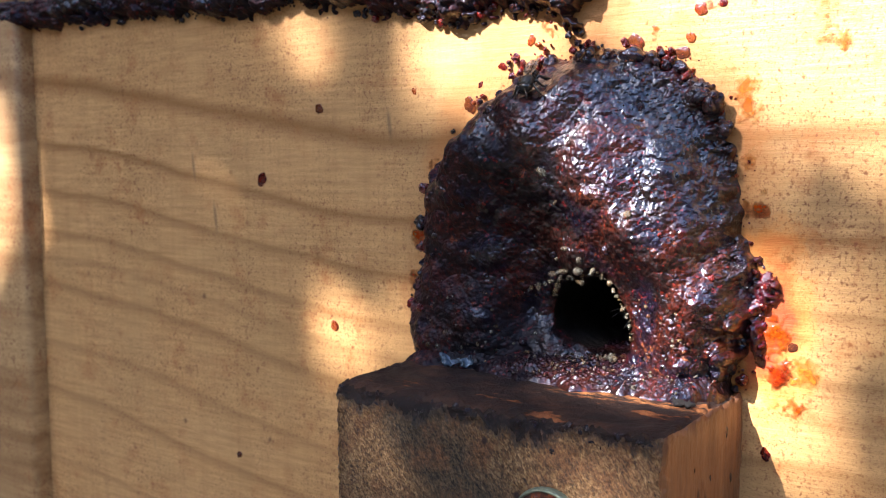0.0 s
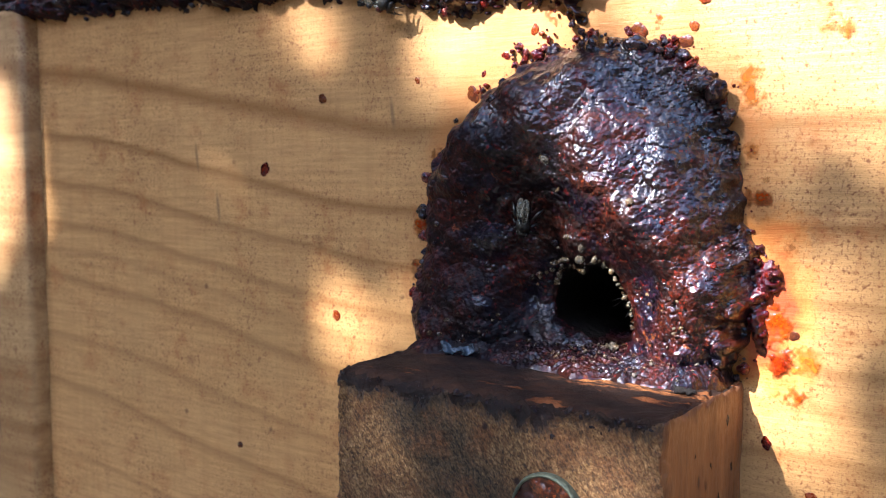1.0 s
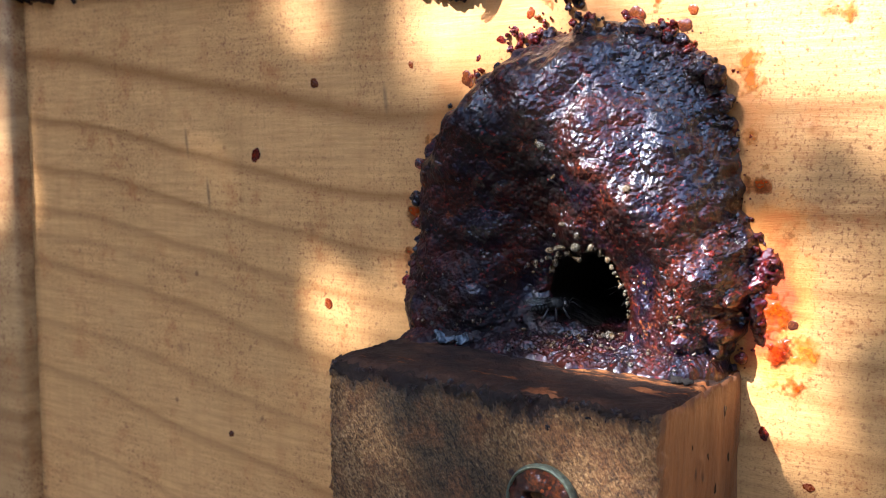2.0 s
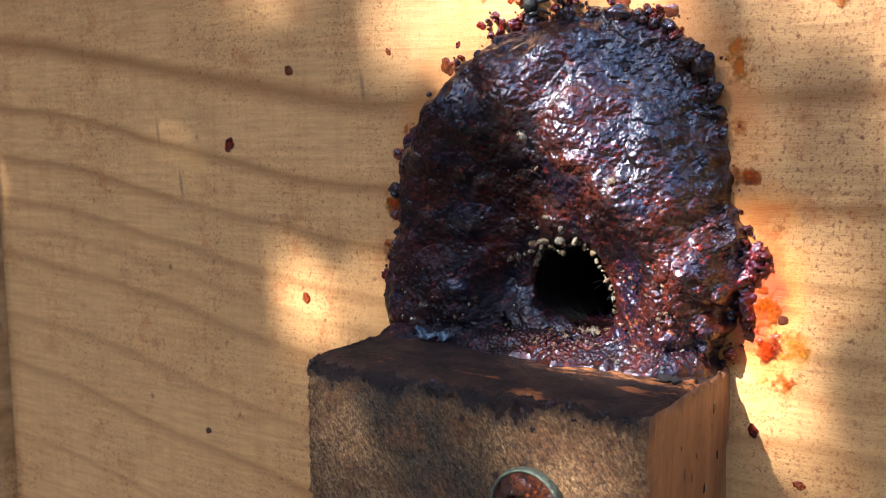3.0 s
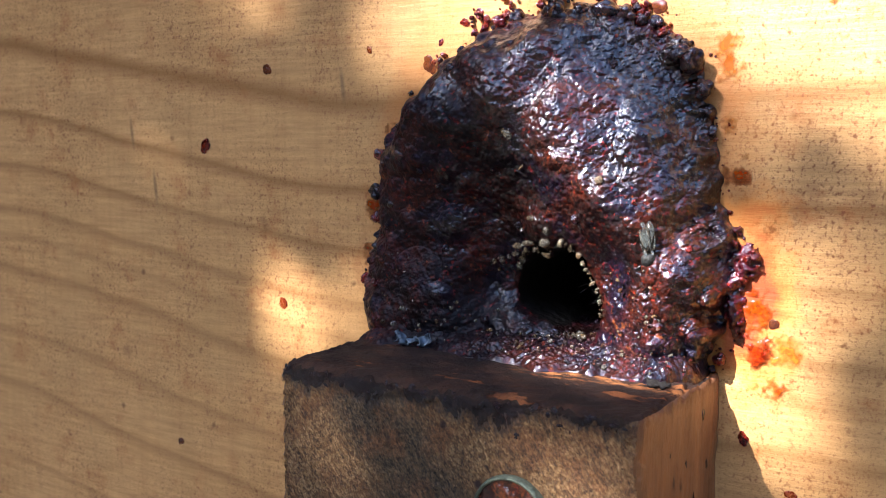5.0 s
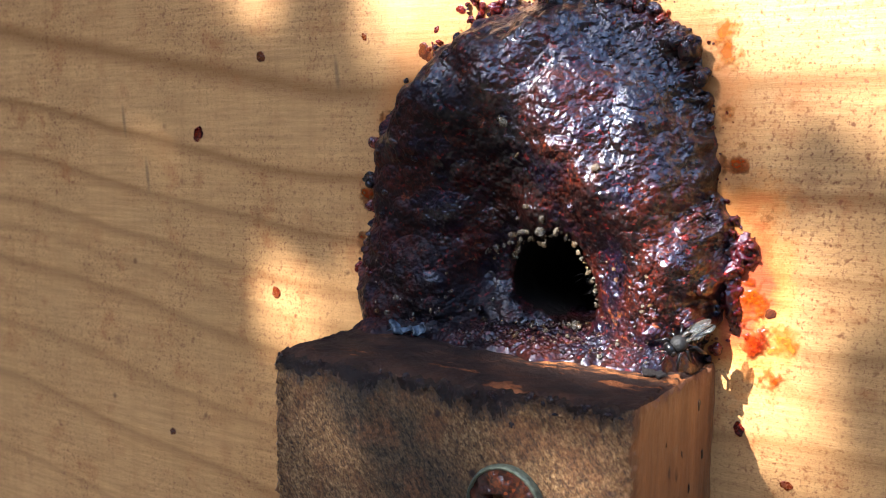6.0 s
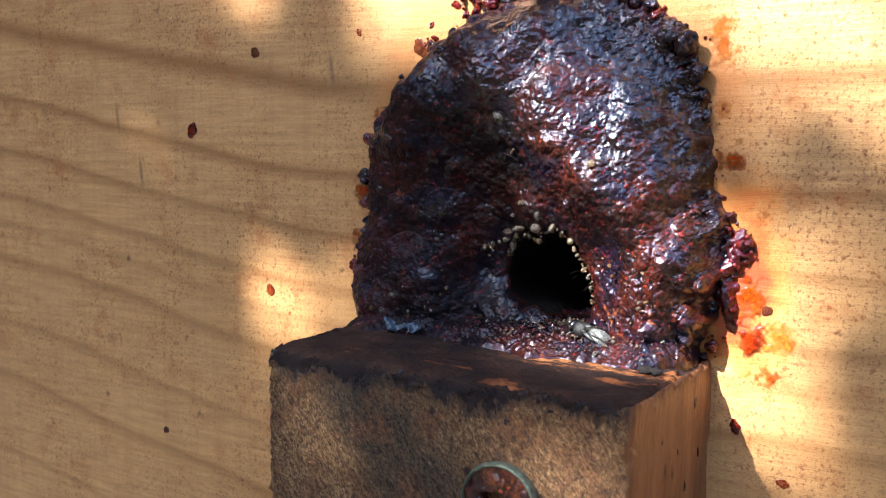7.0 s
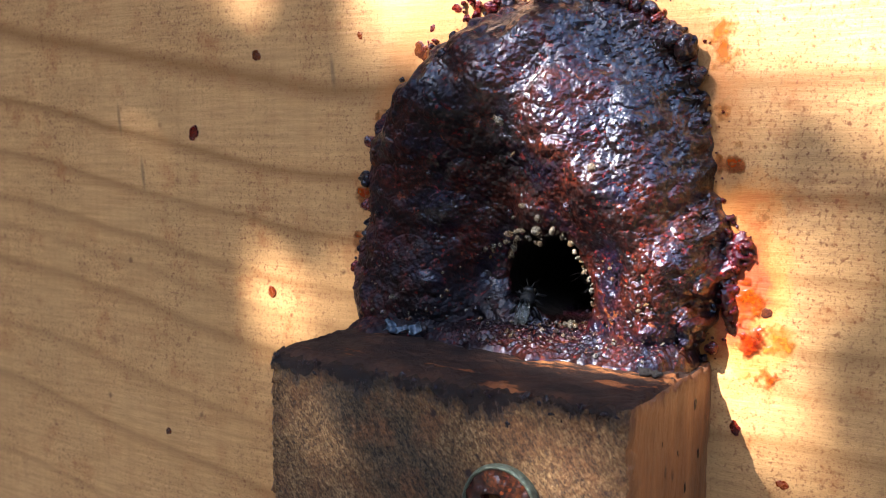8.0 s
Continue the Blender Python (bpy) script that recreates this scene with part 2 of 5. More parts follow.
def crumb_material(name, a, bb, rough):
    m, b = material(name)
    info = node(m, "ShaderNodeObjectInfo")
    v = coords(m, random_shift=True)
    c = ramp(m, info.outputs["Random"], [(0.0, a), (0.45, bb), (0.75, (0.42, 0.40, 0.34)), (1.0, a)]) if name == "pale_wax" else ramp(m, info.outputs["Random"], [(0.0, a), (0.25, bb), (0.5, (0.30, 0.015, 0.012)), (0.62, (0.05, 0.05, 0.07)), (0.85, (0.36, 0.13, 0.05)), (1.0, bb)])
    c = mixed(m, ramp(m, grain(m, v, 14.0, 3.0), [(0.45, 0.0), (0.7, 0.6)]), c, (0.28, 0.13, 0.05))
    plug(m, c, b.inputs["Base Color"])
    b.inputs["Roughness"].default_value = rough
    b.inputs["Transmission Weight"].default_value = 0.75
    b.inputs["IOR"].default_value = 1.44
    b.inputs["Coat Weight"].default_value = 0.6
    b.inputs["Coat Roughness"].default_value = 0.08
    bumped(m, b, grain(m, v, 20.0, 3.0), 0.00006)
    return m


CREAM = crumb_material("pale_wax", (0.64, 0.57, 0.44), (0.50, 0.30, 0.13), 0.16)
PINKISH = crumb_material("reddish_grit", (0.20, 0.05, 0.03), (0.08, 0.05, 0.05), 0.2)


def block_top():
    m, b = material("resin_stained_wood_top")
    v = coords(m)
    rough = grain(m, coords(m, (70, 100, 100)), 3.2, 7.0, 0.66)
    c = ramp(m, rough, [(0.3, (0.006, 0.003, 0.002)), (0.50, (0.026, 0.011, 0.007)), (0.68, (0.075, 0.030, 0.015))])
    flake = ramp(m, grain(m, coords(m, (45, 110, 100)), 2.1, 7.0, 0.66), [(0.585, 0.0), (0.61, 1.0)])
    c = mixed(m, flake, c, mixed(m, ramp(m, rough, [(0.4, 0.0), (0.6, 1.0)]), (0.10, 0.030, 0.012), (0.30, 0.10, 0.032)))
    sep = node(m, "ShaderNodeSeparateXYZ", {0: v})
    # wood rubbed bare along the foot of the entrance
    shore = calc(m, "ADD", calc(m, "MULTIPLY", sep.outputs[1], -0.5), calc(m, "MULTIPLY", calc(m, "SUBTRACT", grain(m, coords(m, (60, 140, 100)), 2.4, 7.0, 0.68), 0.5), 0.5))
    bare = calc(m, "MULTIPLY", ramp(m, sep.outputs[0], [(0.0, 0.0), (0.25, 1.0)]), ramp(m, shore, [(0.33, 0.0), (0.36, 1.0), (0.43, 1.0), (0.46, 0.0)]))
    bare = calc(m, "MULTIPLY", bare, ramp(m, grain(m, coords(m, (60, 120, 100)), 7.0, 6.0, 0.7), [(0.44, 0.0), (0.54, 0.9)]))
    c = mixed(m, bare, c, mixed(m, ramp(m, rough, [(0.4, 0.0), (0.6, 1.0)]), (0.18, 0.05, 0.018), (0.42, 0.16, 0.05)))
    plug(m, c, b.inputs["Base Color"])
    plug(m, ramp(m, grain(m, v, 3.0, 4.0), [(0.3, 0.62), (0.7, 0.9)]), b.inputs["Roughness"])
    b.inputs["IOR"].default_value = 1.35
    bumped(m, b, calc(m, "ADD", calc(m, "ADD", rough, calc(m, "MULTIPLY", flake, -0.3)), calc(m, "MULTIPLY", grain(m, v, 22.0, 4.0, 0.7), 0.35)), 0.0008)
    return m


def block_front():
    """Weathered end grain: pale and gritty, a slanting band of leaf shade and stain painted in, dark with resin under
    the top edge.
    """
    m, b = material("weathered_end_grain")
    v = coords(m)
    sep = node(m, "ShaderNodeSeparateXYZ", {0: v})
    pore = grain(m, coords(m, (200, 100, 90), (0, 0.6, 0)), 14.0, 8.0, 0.84)
    spot = cells(m, v, 30.0)
    c = ramp(m, pore, [(0.40, (0.03, 0.014, 0.007)), (0.47, (0.20, 0.095, 0.035)), (0.54, (0.34, 0.175, 0.068)), (0.64, (0.56, 0.34, 0.155))])
    c = mixed(m, calc(m, "MULTIPLY", ramp(m, spot.outputs["Color"], [(0.35, 1.0), (0.6, 0.0)]), 0.55), c, (0.07, 0.032, 0.014))
    one = node(m, "ShaderNodeSeparateColor", {0: cells(m, coords(m, (130, 100, 70), (0, 0.6, 0)), 62.0).outputs["Color"]})
    c = mixed(m, 0.4, c, ramp(m, one.outputs[0], [(0.05, (0.025, 0.011, 0.005)), (0.5, (0.22, 0.105, 0.038)), (0.95, (0.55, 0.34, 0.15))]))
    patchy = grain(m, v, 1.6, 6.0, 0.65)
    # leaf shade and grey stain, both put into the colour along a slant
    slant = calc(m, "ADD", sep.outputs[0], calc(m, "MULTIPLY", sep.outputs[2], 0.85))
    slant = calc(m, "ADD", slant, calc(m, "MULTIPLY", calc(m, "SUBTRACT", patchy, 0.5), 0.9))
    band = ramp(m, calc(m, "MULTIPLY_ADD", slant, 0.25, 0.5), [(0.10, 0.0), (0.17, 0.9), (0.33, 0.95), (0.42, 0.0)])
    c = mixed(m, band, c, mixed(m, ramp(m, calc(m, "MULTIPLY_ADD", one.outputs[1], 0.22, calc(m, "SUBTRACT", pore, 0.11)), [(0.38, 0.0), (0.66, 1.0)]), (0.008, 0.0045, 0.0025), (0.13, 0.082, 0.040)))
    rusty = ramp(m, calc(m, "ADD", grain(m, v, 2.3, 6.0, 0.65), calc(m, "MULTIPLY", sep.outputs[0], 0.03)), [(0.46, 0.0), (0.60, 0.8)])
    c = mixed(m, rusty, c, mixed(m, ramp(m, pore, [(0.4, 0.0), (0.62, 1.0)]), (0.045, 0.015, 0.007), (0.30, 0.125, 0.042)))
    drip = calc(m, "ADD", sep.outputs[2], calc(m, "MULTIPLY", calc(m, "SUBTRACT", grain(m, coords(m, (100, 100, 55)), 2.6, 7.0, 0.7), 0.5), 0.95))
    c = mixed(m, ramp(m, calc(m, "ADD", drip, 0.5), [(0.25, 0.0), (0.37, 0.95)]), c, (0.014, 0.006, 0.007))
    fly = calc(m, "MULTIPLY", ramp(m, cells(m, v, 4.5).outputs["Distance"], [(0.10, 1.0), (0.19, 0.0)]), ramp(m, grain(m, v, 3.0, 2.0), [(0.5, 0.0), (0.56, 1.0)]))
    c = mixed(m, calc(m, "MULTIPLY", fly, 0.9), c, (0.03, 0.010, 0.010))
    plug(m, c, b.inputs["Base Color"])
    plug(m, ramp(m, calc(m, "ADD", drip, 0.5), [(0.24, 0.75), (0.37, 0.2)]), b.inputs["Roughness"])
    bumped(m, b, calc(m, "ADD", pore, calc(m, "MULTIPLY", spot.outputs["Distance"], 0.4)), 0.00035)
    return m


def block_side():
    m, b = material("orange_side_grain")
    v = coords(m)
    sep = node(m, "ShaderNodeSeparateXYZ", {0: v})
    streak = grain(m, coords(m, (100, 190, 16)), 2.6, 8.0, 0.72)
    c = ramp(m, streak, [(0.30, (0.29, 0.140, 0.058)), (0.52, (0.20, 0.088, 0.034)), (0.70, (0.11, 0.042, 0.016))])
    edge = calc(m, "ADD", sep.outputs[2], calc(m, "MULTIPLY", calc(m, "SUBTRACT", grain(m, v, 3.0, 5.0, 0.6), 0.5), 0.45))
    c = mixed(m, ramp(m, calc(m, "ADD", edge, 0.5), [(0.34, 0.0), (0.52, 0.85)]), c, (0.06, 0.02, 0.012))
    c = mixed(m, ramp(m, grain(m, coords(m, (100, 130, 60)), 2.0, 6.0, 0.65), [(0.56, 0.0), (0.70, 0.6)]), c, (0.10, 0.032, 0.012))
    dot = calc(m, "MULTIPLY", ramp(m, cells(m, coords(m, (100, 150, 70)), 2.8).outputs["Distance"], [(0.08, 1.0), (0.14, 0.0)]), ramp(m, grain(m, v, 2.0, 2.0), [(0.48, 0.0), (0.54, 1.0)]))
    c = mixed(m, calc(m, "MULTIPLY", dot, 0.85), c, (0.035, 0.012, 0.008))
    plug(m, c, b.inputs["Base Color"])
    b.inputs["Roughness"].default_value = 0.5
    bumped(m, b, streak, 0.0003)
    return m


def plain(name, colour, rough=0.5, metal=0.0, fine=10.0, relief=0.00005, shade=0.5):
    m, b = material(name)
    v = coords(m)
    n = grain(m, v, fine, 4.0)
    c = mixed(m, ramp(m, n, [(0.35, 0.0), (0.7, 1.0)]), colour, tuple(k * shade for k in colour))
    plug(m, c, b.inputs["Base Color"])
    b.inputs["Roughness"].default_value = rough
    b.inputs["Metallic"].default_value = metal
    bumped(m, b, n, relief)
    return m


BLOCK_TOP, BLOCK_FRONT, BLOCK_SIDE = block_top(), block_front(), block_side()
STEEL = plain("tarnished_zinc", (0.15, 0.17, 0.12), 0.55, 0.5, 22.0, 0.0002)
EARTH = plain("dark_leafy_ground", (0.03, 0.026, 0.017), 0.9, 0.0, 0.4, 0.004)
ADDED_HEDGE = plain("added_hedge_green", (0.022, 0.035, 0.012), 0.8, 0.0, 0.15, 0.01, 0.35)
LEAF = plain("green_leaf", (0.07, 0.14, 0.03), 0.5, 0.0, 3.0)
BARK = plain("brown_bark", (0.16, 0.11, 0.07), 0.85, 0.0, 6.0, 0.0004)
CHITIN = plain("black_chitin", (0.005, 0.005, 0.006), 0.28, 0.0, 30.0, 0.00003)
FUZZ = plain("grey_down", (0.008, 0.008, 0.008), 0.6, 0.0, 60.0, 0.00008)
EYE = plain("bee_eye", (0.02, 0.016, 0.014), 0.15, 0.0, 80.0, 0.00001)


FILM = plain("blue_white_film", (0.13, 0.17, 0.22), 0.18, 0.0, 14.0, 0.0001, 0.12)


def wing_material():
    m, b = material("clear_wing")
    v = coords(m)
    vein = ramp(m, cells(m, coords(m, (160, 60, 100)), 6.0, "DISTANCE_TO_EDGE").outputs["Distance"], [(0.03, 1.0), (0.07, 0.0)])
    plug(m, mixed(m, vein, (0.55, 0.60, 0.58), (0.05, 0.04, 0.03)), b.inputs["Base Color"])
    b.inputs["Roughness"].default_value = 0.18
    plug(m, calc(m, "MULTIPLY_ADD", vein, 0.4, 0.5), b.inputs["Alpha"])
    b.inputs["Transmission Weight"].default_value = 0.9
    b.inputs["IOR"].default_value = 1.5
    b.inputs["Thin Film Thickness"].default_value = 380.0
    b.inputs["Thin Film IOR"].default_value = 1.5
    return m


WING = wing_material()


# ---- mesh helpers ----
def link_mesh(name, verts, faces, mat, parent=None, label="", smooth=True, mats=None, slots=None):
    """One mesh object from centimetre points."""
    me = bpy.data.meshes.new(name)
    me.from_pydata((np.asarray(verts, float) * U).tolist(), [], faces)
    for k in mats or [mat]:
        me.materials.append(k)
    if slots is not None:
        me.polygons.foreach_set("material_index", slots)
    me.polygons.foreach_set("use_smooth", [smooth] * len(me.polygons))
    me.update()
    ob = new(name, me)
    ob.parent = parent
    return tagged(ob, label) if label else ob


def part(name, bm, mat, parent=None, label="", smooth=True):
    me = bpy.data.meshes.new(name)
    for v in bm.verts:
        v.co *= U
    bm.to_mesh(me)
    bm.free()
    me.materials.append(mat)
    me.polygons.foreach_set("use_smooth", [smooth] * len(me.polygons))
    ob = new(name, me)
    ob.parent = parent
    return tagged(ob, label) if label else ob


def empty(name, label, category, group="", kind="", at=(0, 0, 0)):
    ob = new(name)
    ob.empty_display_size = 0.002
    ob.location = Vector(at) * U
    return tagged(ob, label, category, group, kind)


def box(bm, x0, x1, y0, y1, z0, z1, bevel=0.0):
    r = bmesh.ops.create_cube(bm, size=1.0, matrix=Matrix.Translation(((x0 + x1) / 2, (y0 + y1) / 2, (z0 + z1) / 2)) @ Matrix.Diagonal((x1 - x0, y1 - y0, z1 - z0, 1)))
    if bevel:
        edges = list({e for v in r["verts"] for e in v.link_edges})
        bmesh.ops.bevel(bm, geom=edges, offset=bevel, segments=2, affect="EDGES", profile=0.5)
    return bm


def ball(bm, at, r, detail=2, rough=0.0, seed=0.0):
    """A lump: an uneven ball of radii r."""
    r = (r, r, r) if isinstance(r, (int, float)) else r
    made = bmesh.ops.create_icosphere(bm, subdivisions=detail, radius=1.0)
    for v in made["verts"]:
        k = 1.0
        if rough:
            k += rough * noise.noise(v.co * 1.5 + Vector((seed, seed * 1.7, 3.1))) + rough * 0.5 * noise.noise(v.co * 4.0 + Vector((seed, 2.0, seed)))
        v.co = Vector((v.co.x * r[0], v.co.y * r[1], v.co.z * r[2])) * k + Vector(at)
    return bm


def tube(bm, pts, radii, sides=6):
    """A limb along points, closed at its ends."""
    rings = []
    for k, p in enumerate(pts):
        a, c = pts[max(k - 1, 0)], pts[min(k + 1, len(pts) - 1)]
        q = (Vector(c) - Vector(a)).to_track_quat("Z", "Y").to_matrix()
        rings.append([bm.verts.new(Vector(p) + q @ Vector((radii[k] * math.cos(j * math.tau / sides), radii[k] * math.sin(j * math.tau / sides), 0))) for j in range(sides)])
    for r0, r1 in zip(rings, rings[1:]):
        for j in range(sides):
            bm.faces.new((r0[j], r0[(j + 1) % sides], r1[(j + 1) % sides], r1[j]))
    bm.faces.new(rings[0][::-1])
    bm.faces.new(rings[-1])
    return bm


rng = np.random.default_rng(7)


def smooth_noise(x, z, scale, seed):
    """Value noise on arrays, -1 to 1."""
    tab = np.random.default_rng(seed).uniform(-1, 1, (64, 64))
    u, w = x * scale + 31.7, z * scale + 17.3
    i, j = np.floor(u).astype(int), np.floor(w).astype(int)
    fu, fw = u - i, w - j
    fu, fw = fu * fu * (3 - 2 * fu), fw * fw * (3 - 2 * fw)
    a = tab[i % 64, j % 64] * (1 - fu) + tab[(i + 1) % 64, j % 64] * fu
    c = tab[i % 64, (j + 1) % 64] * (1 - fu) + tab[(i + 1) % 64, (j + 1) % 64] * fu
    return a * (1 - fw) + c * fw


def pimples(x, z, count, lo, hi, seed, tall=0.6):
    """Rounded grains strewn over a grid of x and z."""
    r = np.random.default_rng(seed)
    out = np.zeros_like(x)
    step = x[0, 1] - x[0, 0]
    x0, z0 = x[0, 0], z[0, 0]
    for _ in range(count):
        cx, cz, rad = r.uniform(x[0, 0], x[0, -1]), r.uniform(z[0, 0], z[-1, 0]), lo + (hi - lo) * r.random() ** 2.2
        i0, i1 = max(int((cx - rad - x0) / step), 0), int((cx + rad - x0) / step) + 2
        j0, j1 = max(int((cz - rad - z0) / step), 0), int((cz + rad - z0) / step) + 2
        q = 1 - ((x[j0:j1, i0:i1] - cx) ** 2 + (z[j0:j1, i0:i1] - cz) ** 2) / rad**2
        np.maximum(out[j0:j1, i0:i1], rad * tall * np.sqrt(np.clip(q, 0, 1)), out=out[j0:j1, i0:i1])
    return out


def inside_depth(x, z, outline):
    """Distance to a closed outline, positive inside it."""
    best, odd = np.full(x.shape, 99.0), np.zeros(x.shape, bool)
    for (ax, az), (bx, bz) in zip(outline, outline[1:] + outline[:1]):
        t = np.clip(((x - ax) * (bx - ax) + (z - az) * (bz - az)) / ((bx - ax) ** 2 + (bz - az) ** 2), 0, 1)
        best = np.minimum(best, np.hypot(x - ax - t * (bx - ax), z - az - t * (bz - az)))
        if az != bz:
            odd ^= ((az > z) != (bz > z)) & (x < (bx - ax) * (z - az) / (bz - az) + ax)
    return np.where(odd, best, -best)


def sheet_faces(keep, rows, cols):
    """Quads of a grid whose cell is kept."""
    j, i = np.nonzero(keep)
    a = j * cols + i
    return np.stack([a, a + 1, a + cols + 1, a + cols], 1).tolist()


def used_only(verts, faces):
    f = np.asarray(faces)
    ids, back = np.unique(f, return_inverse=True)
    return verts[ids], back.reshape(f.shape).tolist()


# ---- ground and hive box ----
bm = bmesh.new()
bmesh.ops.create_grid(bm, x_segments=8, y_segments=8, size=30000.0, matrix=Matrix.Translation((0, 0, -12.0)))
tagged(part("ground", bm, EARTH, smooth=False), "dark brown garden ground under the hive", "ground", kind="structure")

# unseen hedge added behind camera to block sky; taller west and behind the hive
bm = bmesh.new()
rows_h, cols_h = 14, 60
grid_h = [[bm.verts.new(((320 + 18 * noise.noise(Vector((a * 0.9, b * 0.7, 1.0)))) * math.cos(math.pi * (0.75 + 1.23 * a / cols_h)), (320 + 18 * noise.noise(Vector((a * 0.9, b * 0.7, 4.0)))) * math.sin(math.pi * (0.75 + 1.23 * a / cols_h)), -13 + b * 12.5 * (1 + 2.6 * min(max((26.4 - a) / 6.2, 0), 1)) + (9 * noise.noise(Vector((a * 0.6, 0, 7.0))) if b == rows_h else 0))) for a in range(cols_h + 1)] for b in range(rows_h + 1)]
for b in range(rows_h):
    for a in range(cols_h):
        bm.faces.new((grid_h[b][a], grid_h[b][a + 1], grid_h[b + 1][a + 1], grid_h[b + 1][a]))
bmesh.ops.solidify(bm, geom=bm.faces[:], thickness=25.0)
tagged(part("backdrop", bm, ADDED_HEDGE), "dense dark green garden hedge around the hive", "hedge", kind="structure")

HOLE = [(-0.29, 0.54), (-0.25, 0.72), (-0.13, 0.88), (0.0, 0.93), (0.09, 0.86), (0.18, 0.95), (0.28, 0.985), (0.43, 0.90), (0.51, 0.73), (0.60, 0.56), (0.61, 0.36), (0.52, 0.14), (0.25, 0.16), (0.0, 0.28), (-0.22, 0.40)]
MID = (0.2, 0.62)


def around(points, k):
    return [(MID[0] + (a - MID[0]) * k, MID[1] + (b - MID[1]) * k) for a, b in points]


hive = empty("hive_box", "oiled pine bee hive box with dark resin sealing its joint", "hive box", kind="structure")
bm = bmesh.new()
rim = [bm.verts.new((a, 0, b)) for a, b in ((-8.94, -9.0), (8.94, -9.0), (8.94, 4.22), (-8.94, 4.22))]
cut = [bm.verts.new((a, 0, b)) for a, b in around(HOLE, 1.25)]
ring_edges = [bm.edges.new((loop[k], loop[(k + 1) % len(loop)])) for loop in (rim, cut) for k in range(len(loop))]
bmesh.ops.triangle_fill(bm, edges=ring_edges, use_beauty=True, use_dissolve=False)
back = bmesh.ops.extrude_face_region(bm, geom=bm.faces[:])
bmesh.ops.translate(bm, verts=[g for g in back["geom"] if isinstance(g, bmesh.types.BMVert)], vec=(0, 2.2, 0))
bmesh.ops.recalc_face_normals(bm, faces=bm.faces[:])
part("front_panel", bm, PINE, hive, "pale pine panel with sloping year rings", smooth=False)
for s in (-1, 1):
    bm = box(bmesh.new(), min(s * 8.95, s * 13.0), max(s * 8.95, s * 13.0), -0.28, 2.2, -9.0, 4.2, 0.12)
    part("corner_post", bm, PINE_PLAIN, hive)
    bm = box(bmesh.new(), min(s * 10.8, s * 13.0), max(s * 10.8, s * 13.0), 2.2, 26.0, -9.0, 4.2)
    part("side_panel", bm, PINE_PLAIN, hive, smooth=False)
bm = box(bmesh.new(), -13.0, 13.0, 0.05, 2.2, 4.30, 14.0, 0.08)
part("upper_panel", bm, PINE_PLAIN, hive, "greyed pine board above the joint")
bm = box(bmesh.new(), -13.0, 13.0, 23.8, 26.0, -9.0, 14.0)
part("back_panel", bm, PINE_PLAIN, hive, smooth=False)
bm = box(bmesh.new(), -14.0, 14.0, -1.0, 27.0, 14.0, 16.0, 0.2)
part("lid", bm, PINE_PLAIN, hive)
bm = box(bmesh.new(), -13.5, 13.5, -0.2, 26.5, -12.0, -9.0, 0.2)
part("base", bm, PINE_PLAIN, hive)

# ---- wooden landing block with its screw ----
NX, NY, NZ = 230, 120, 150
FRONT_L, FRONT_R, BACK_L, BACK_R = (-1.74, -1.735), (1.515, -1.735), (-1.63, 0.0), (1.61, 0.0)


def block_point(u, v):
    """The plan of the block: u along the wall, v from the front to the wall."""
    f = [FRONT_L[k] + (FRONT_R[k] - FRONT_L[k]) * u for k in (0, 1)]
    b = [BACK_L[k] + (BACK_R[k] - BACK_L[k]) * u for k in (0, 1)]
    return f[0] + (b[0] - f[0]) * v, f[1] + (b[1] - f[1]) * v


def block_top_z(u, v):
    return 0.0 - 0.035 * u + 0.02 * v


DEEP = -3.6
verts, faces, slots = [], [], []


def patch(nu, nv, point, slot):
    base = len(verts)
    for b in range(nv + 1):
        for a in range(nu + 1):
            verts.append(point(a / nu, b / nv))
    for b in range(nv):
        for a in range(nu):
            k = base + b * (nu + 1) + a
            faces.append((k, k + 1, k + nu + 2, k + nu + 1))
            slots.append(slot)


def worn(x, y, z):
    """Rounds the block's edges and roughens them."""
    n = noise.noise(Vector((x * 3, y * 3, z * 3))) * 0.025 + noise.noise(Vector((x * 9, y * 9, z * 9))) * 0.014
    top, front, side, left = -z, y + 1.735, 1.55 - x, x + 1.72
    round_off = 0.07
    dz, dy, dx = 0.0, 0.0, 0.0
    for p, q in ((top, front), (top, side), (front, side), (top, left), (front, left)):
        if p < round_off and q < round_off:
            t = (1 - max(p, 0) / round_off) * (1 - max(q, 0) / round_off) * 0.035
            dz -= t if p is top else 0
            dy += t if front in (p, q) else 0
            dx += (-t if side in (p, q) else t if left in (p, q) else 0)
    # the edges have crumbled and carry a crust
    rim = max(0.0, 1 - min(abs(top) + abs(front), abs(top) + abs(side), abs(front) + abs(side), abs(top) + abs(left), abs(front) + abs(left)) / 0.22)
    crust = noise.noise(Vector((x * 14, y * 14, z * 14))) + 0.6 * noise.noise(Vector((x * 29, y * 29, z * 29)))
    n += rim * 0.045 * crust + 0.006 * crust
    return (x + dx + (n * 0.5 if side < 0.2 or left < 0.2 else 0), y + dy + n * 0.6, z + dz + n * 0.7)


def on_top(u, v):
    x, y = block_point(u, v)
    return worn(x, y, block_top_z(u, v))


def on_front(u, v):
    x, y = block_point(u, 0)
    return worn(x, y, DEEP + (block_top_z(u, 0) - DEEP) * v)


def on_right(u, v):
    x, y = block_point(1, u)
    return worn(x, y, DEEP + (block_top_z(1, u) - DEEP) * v)


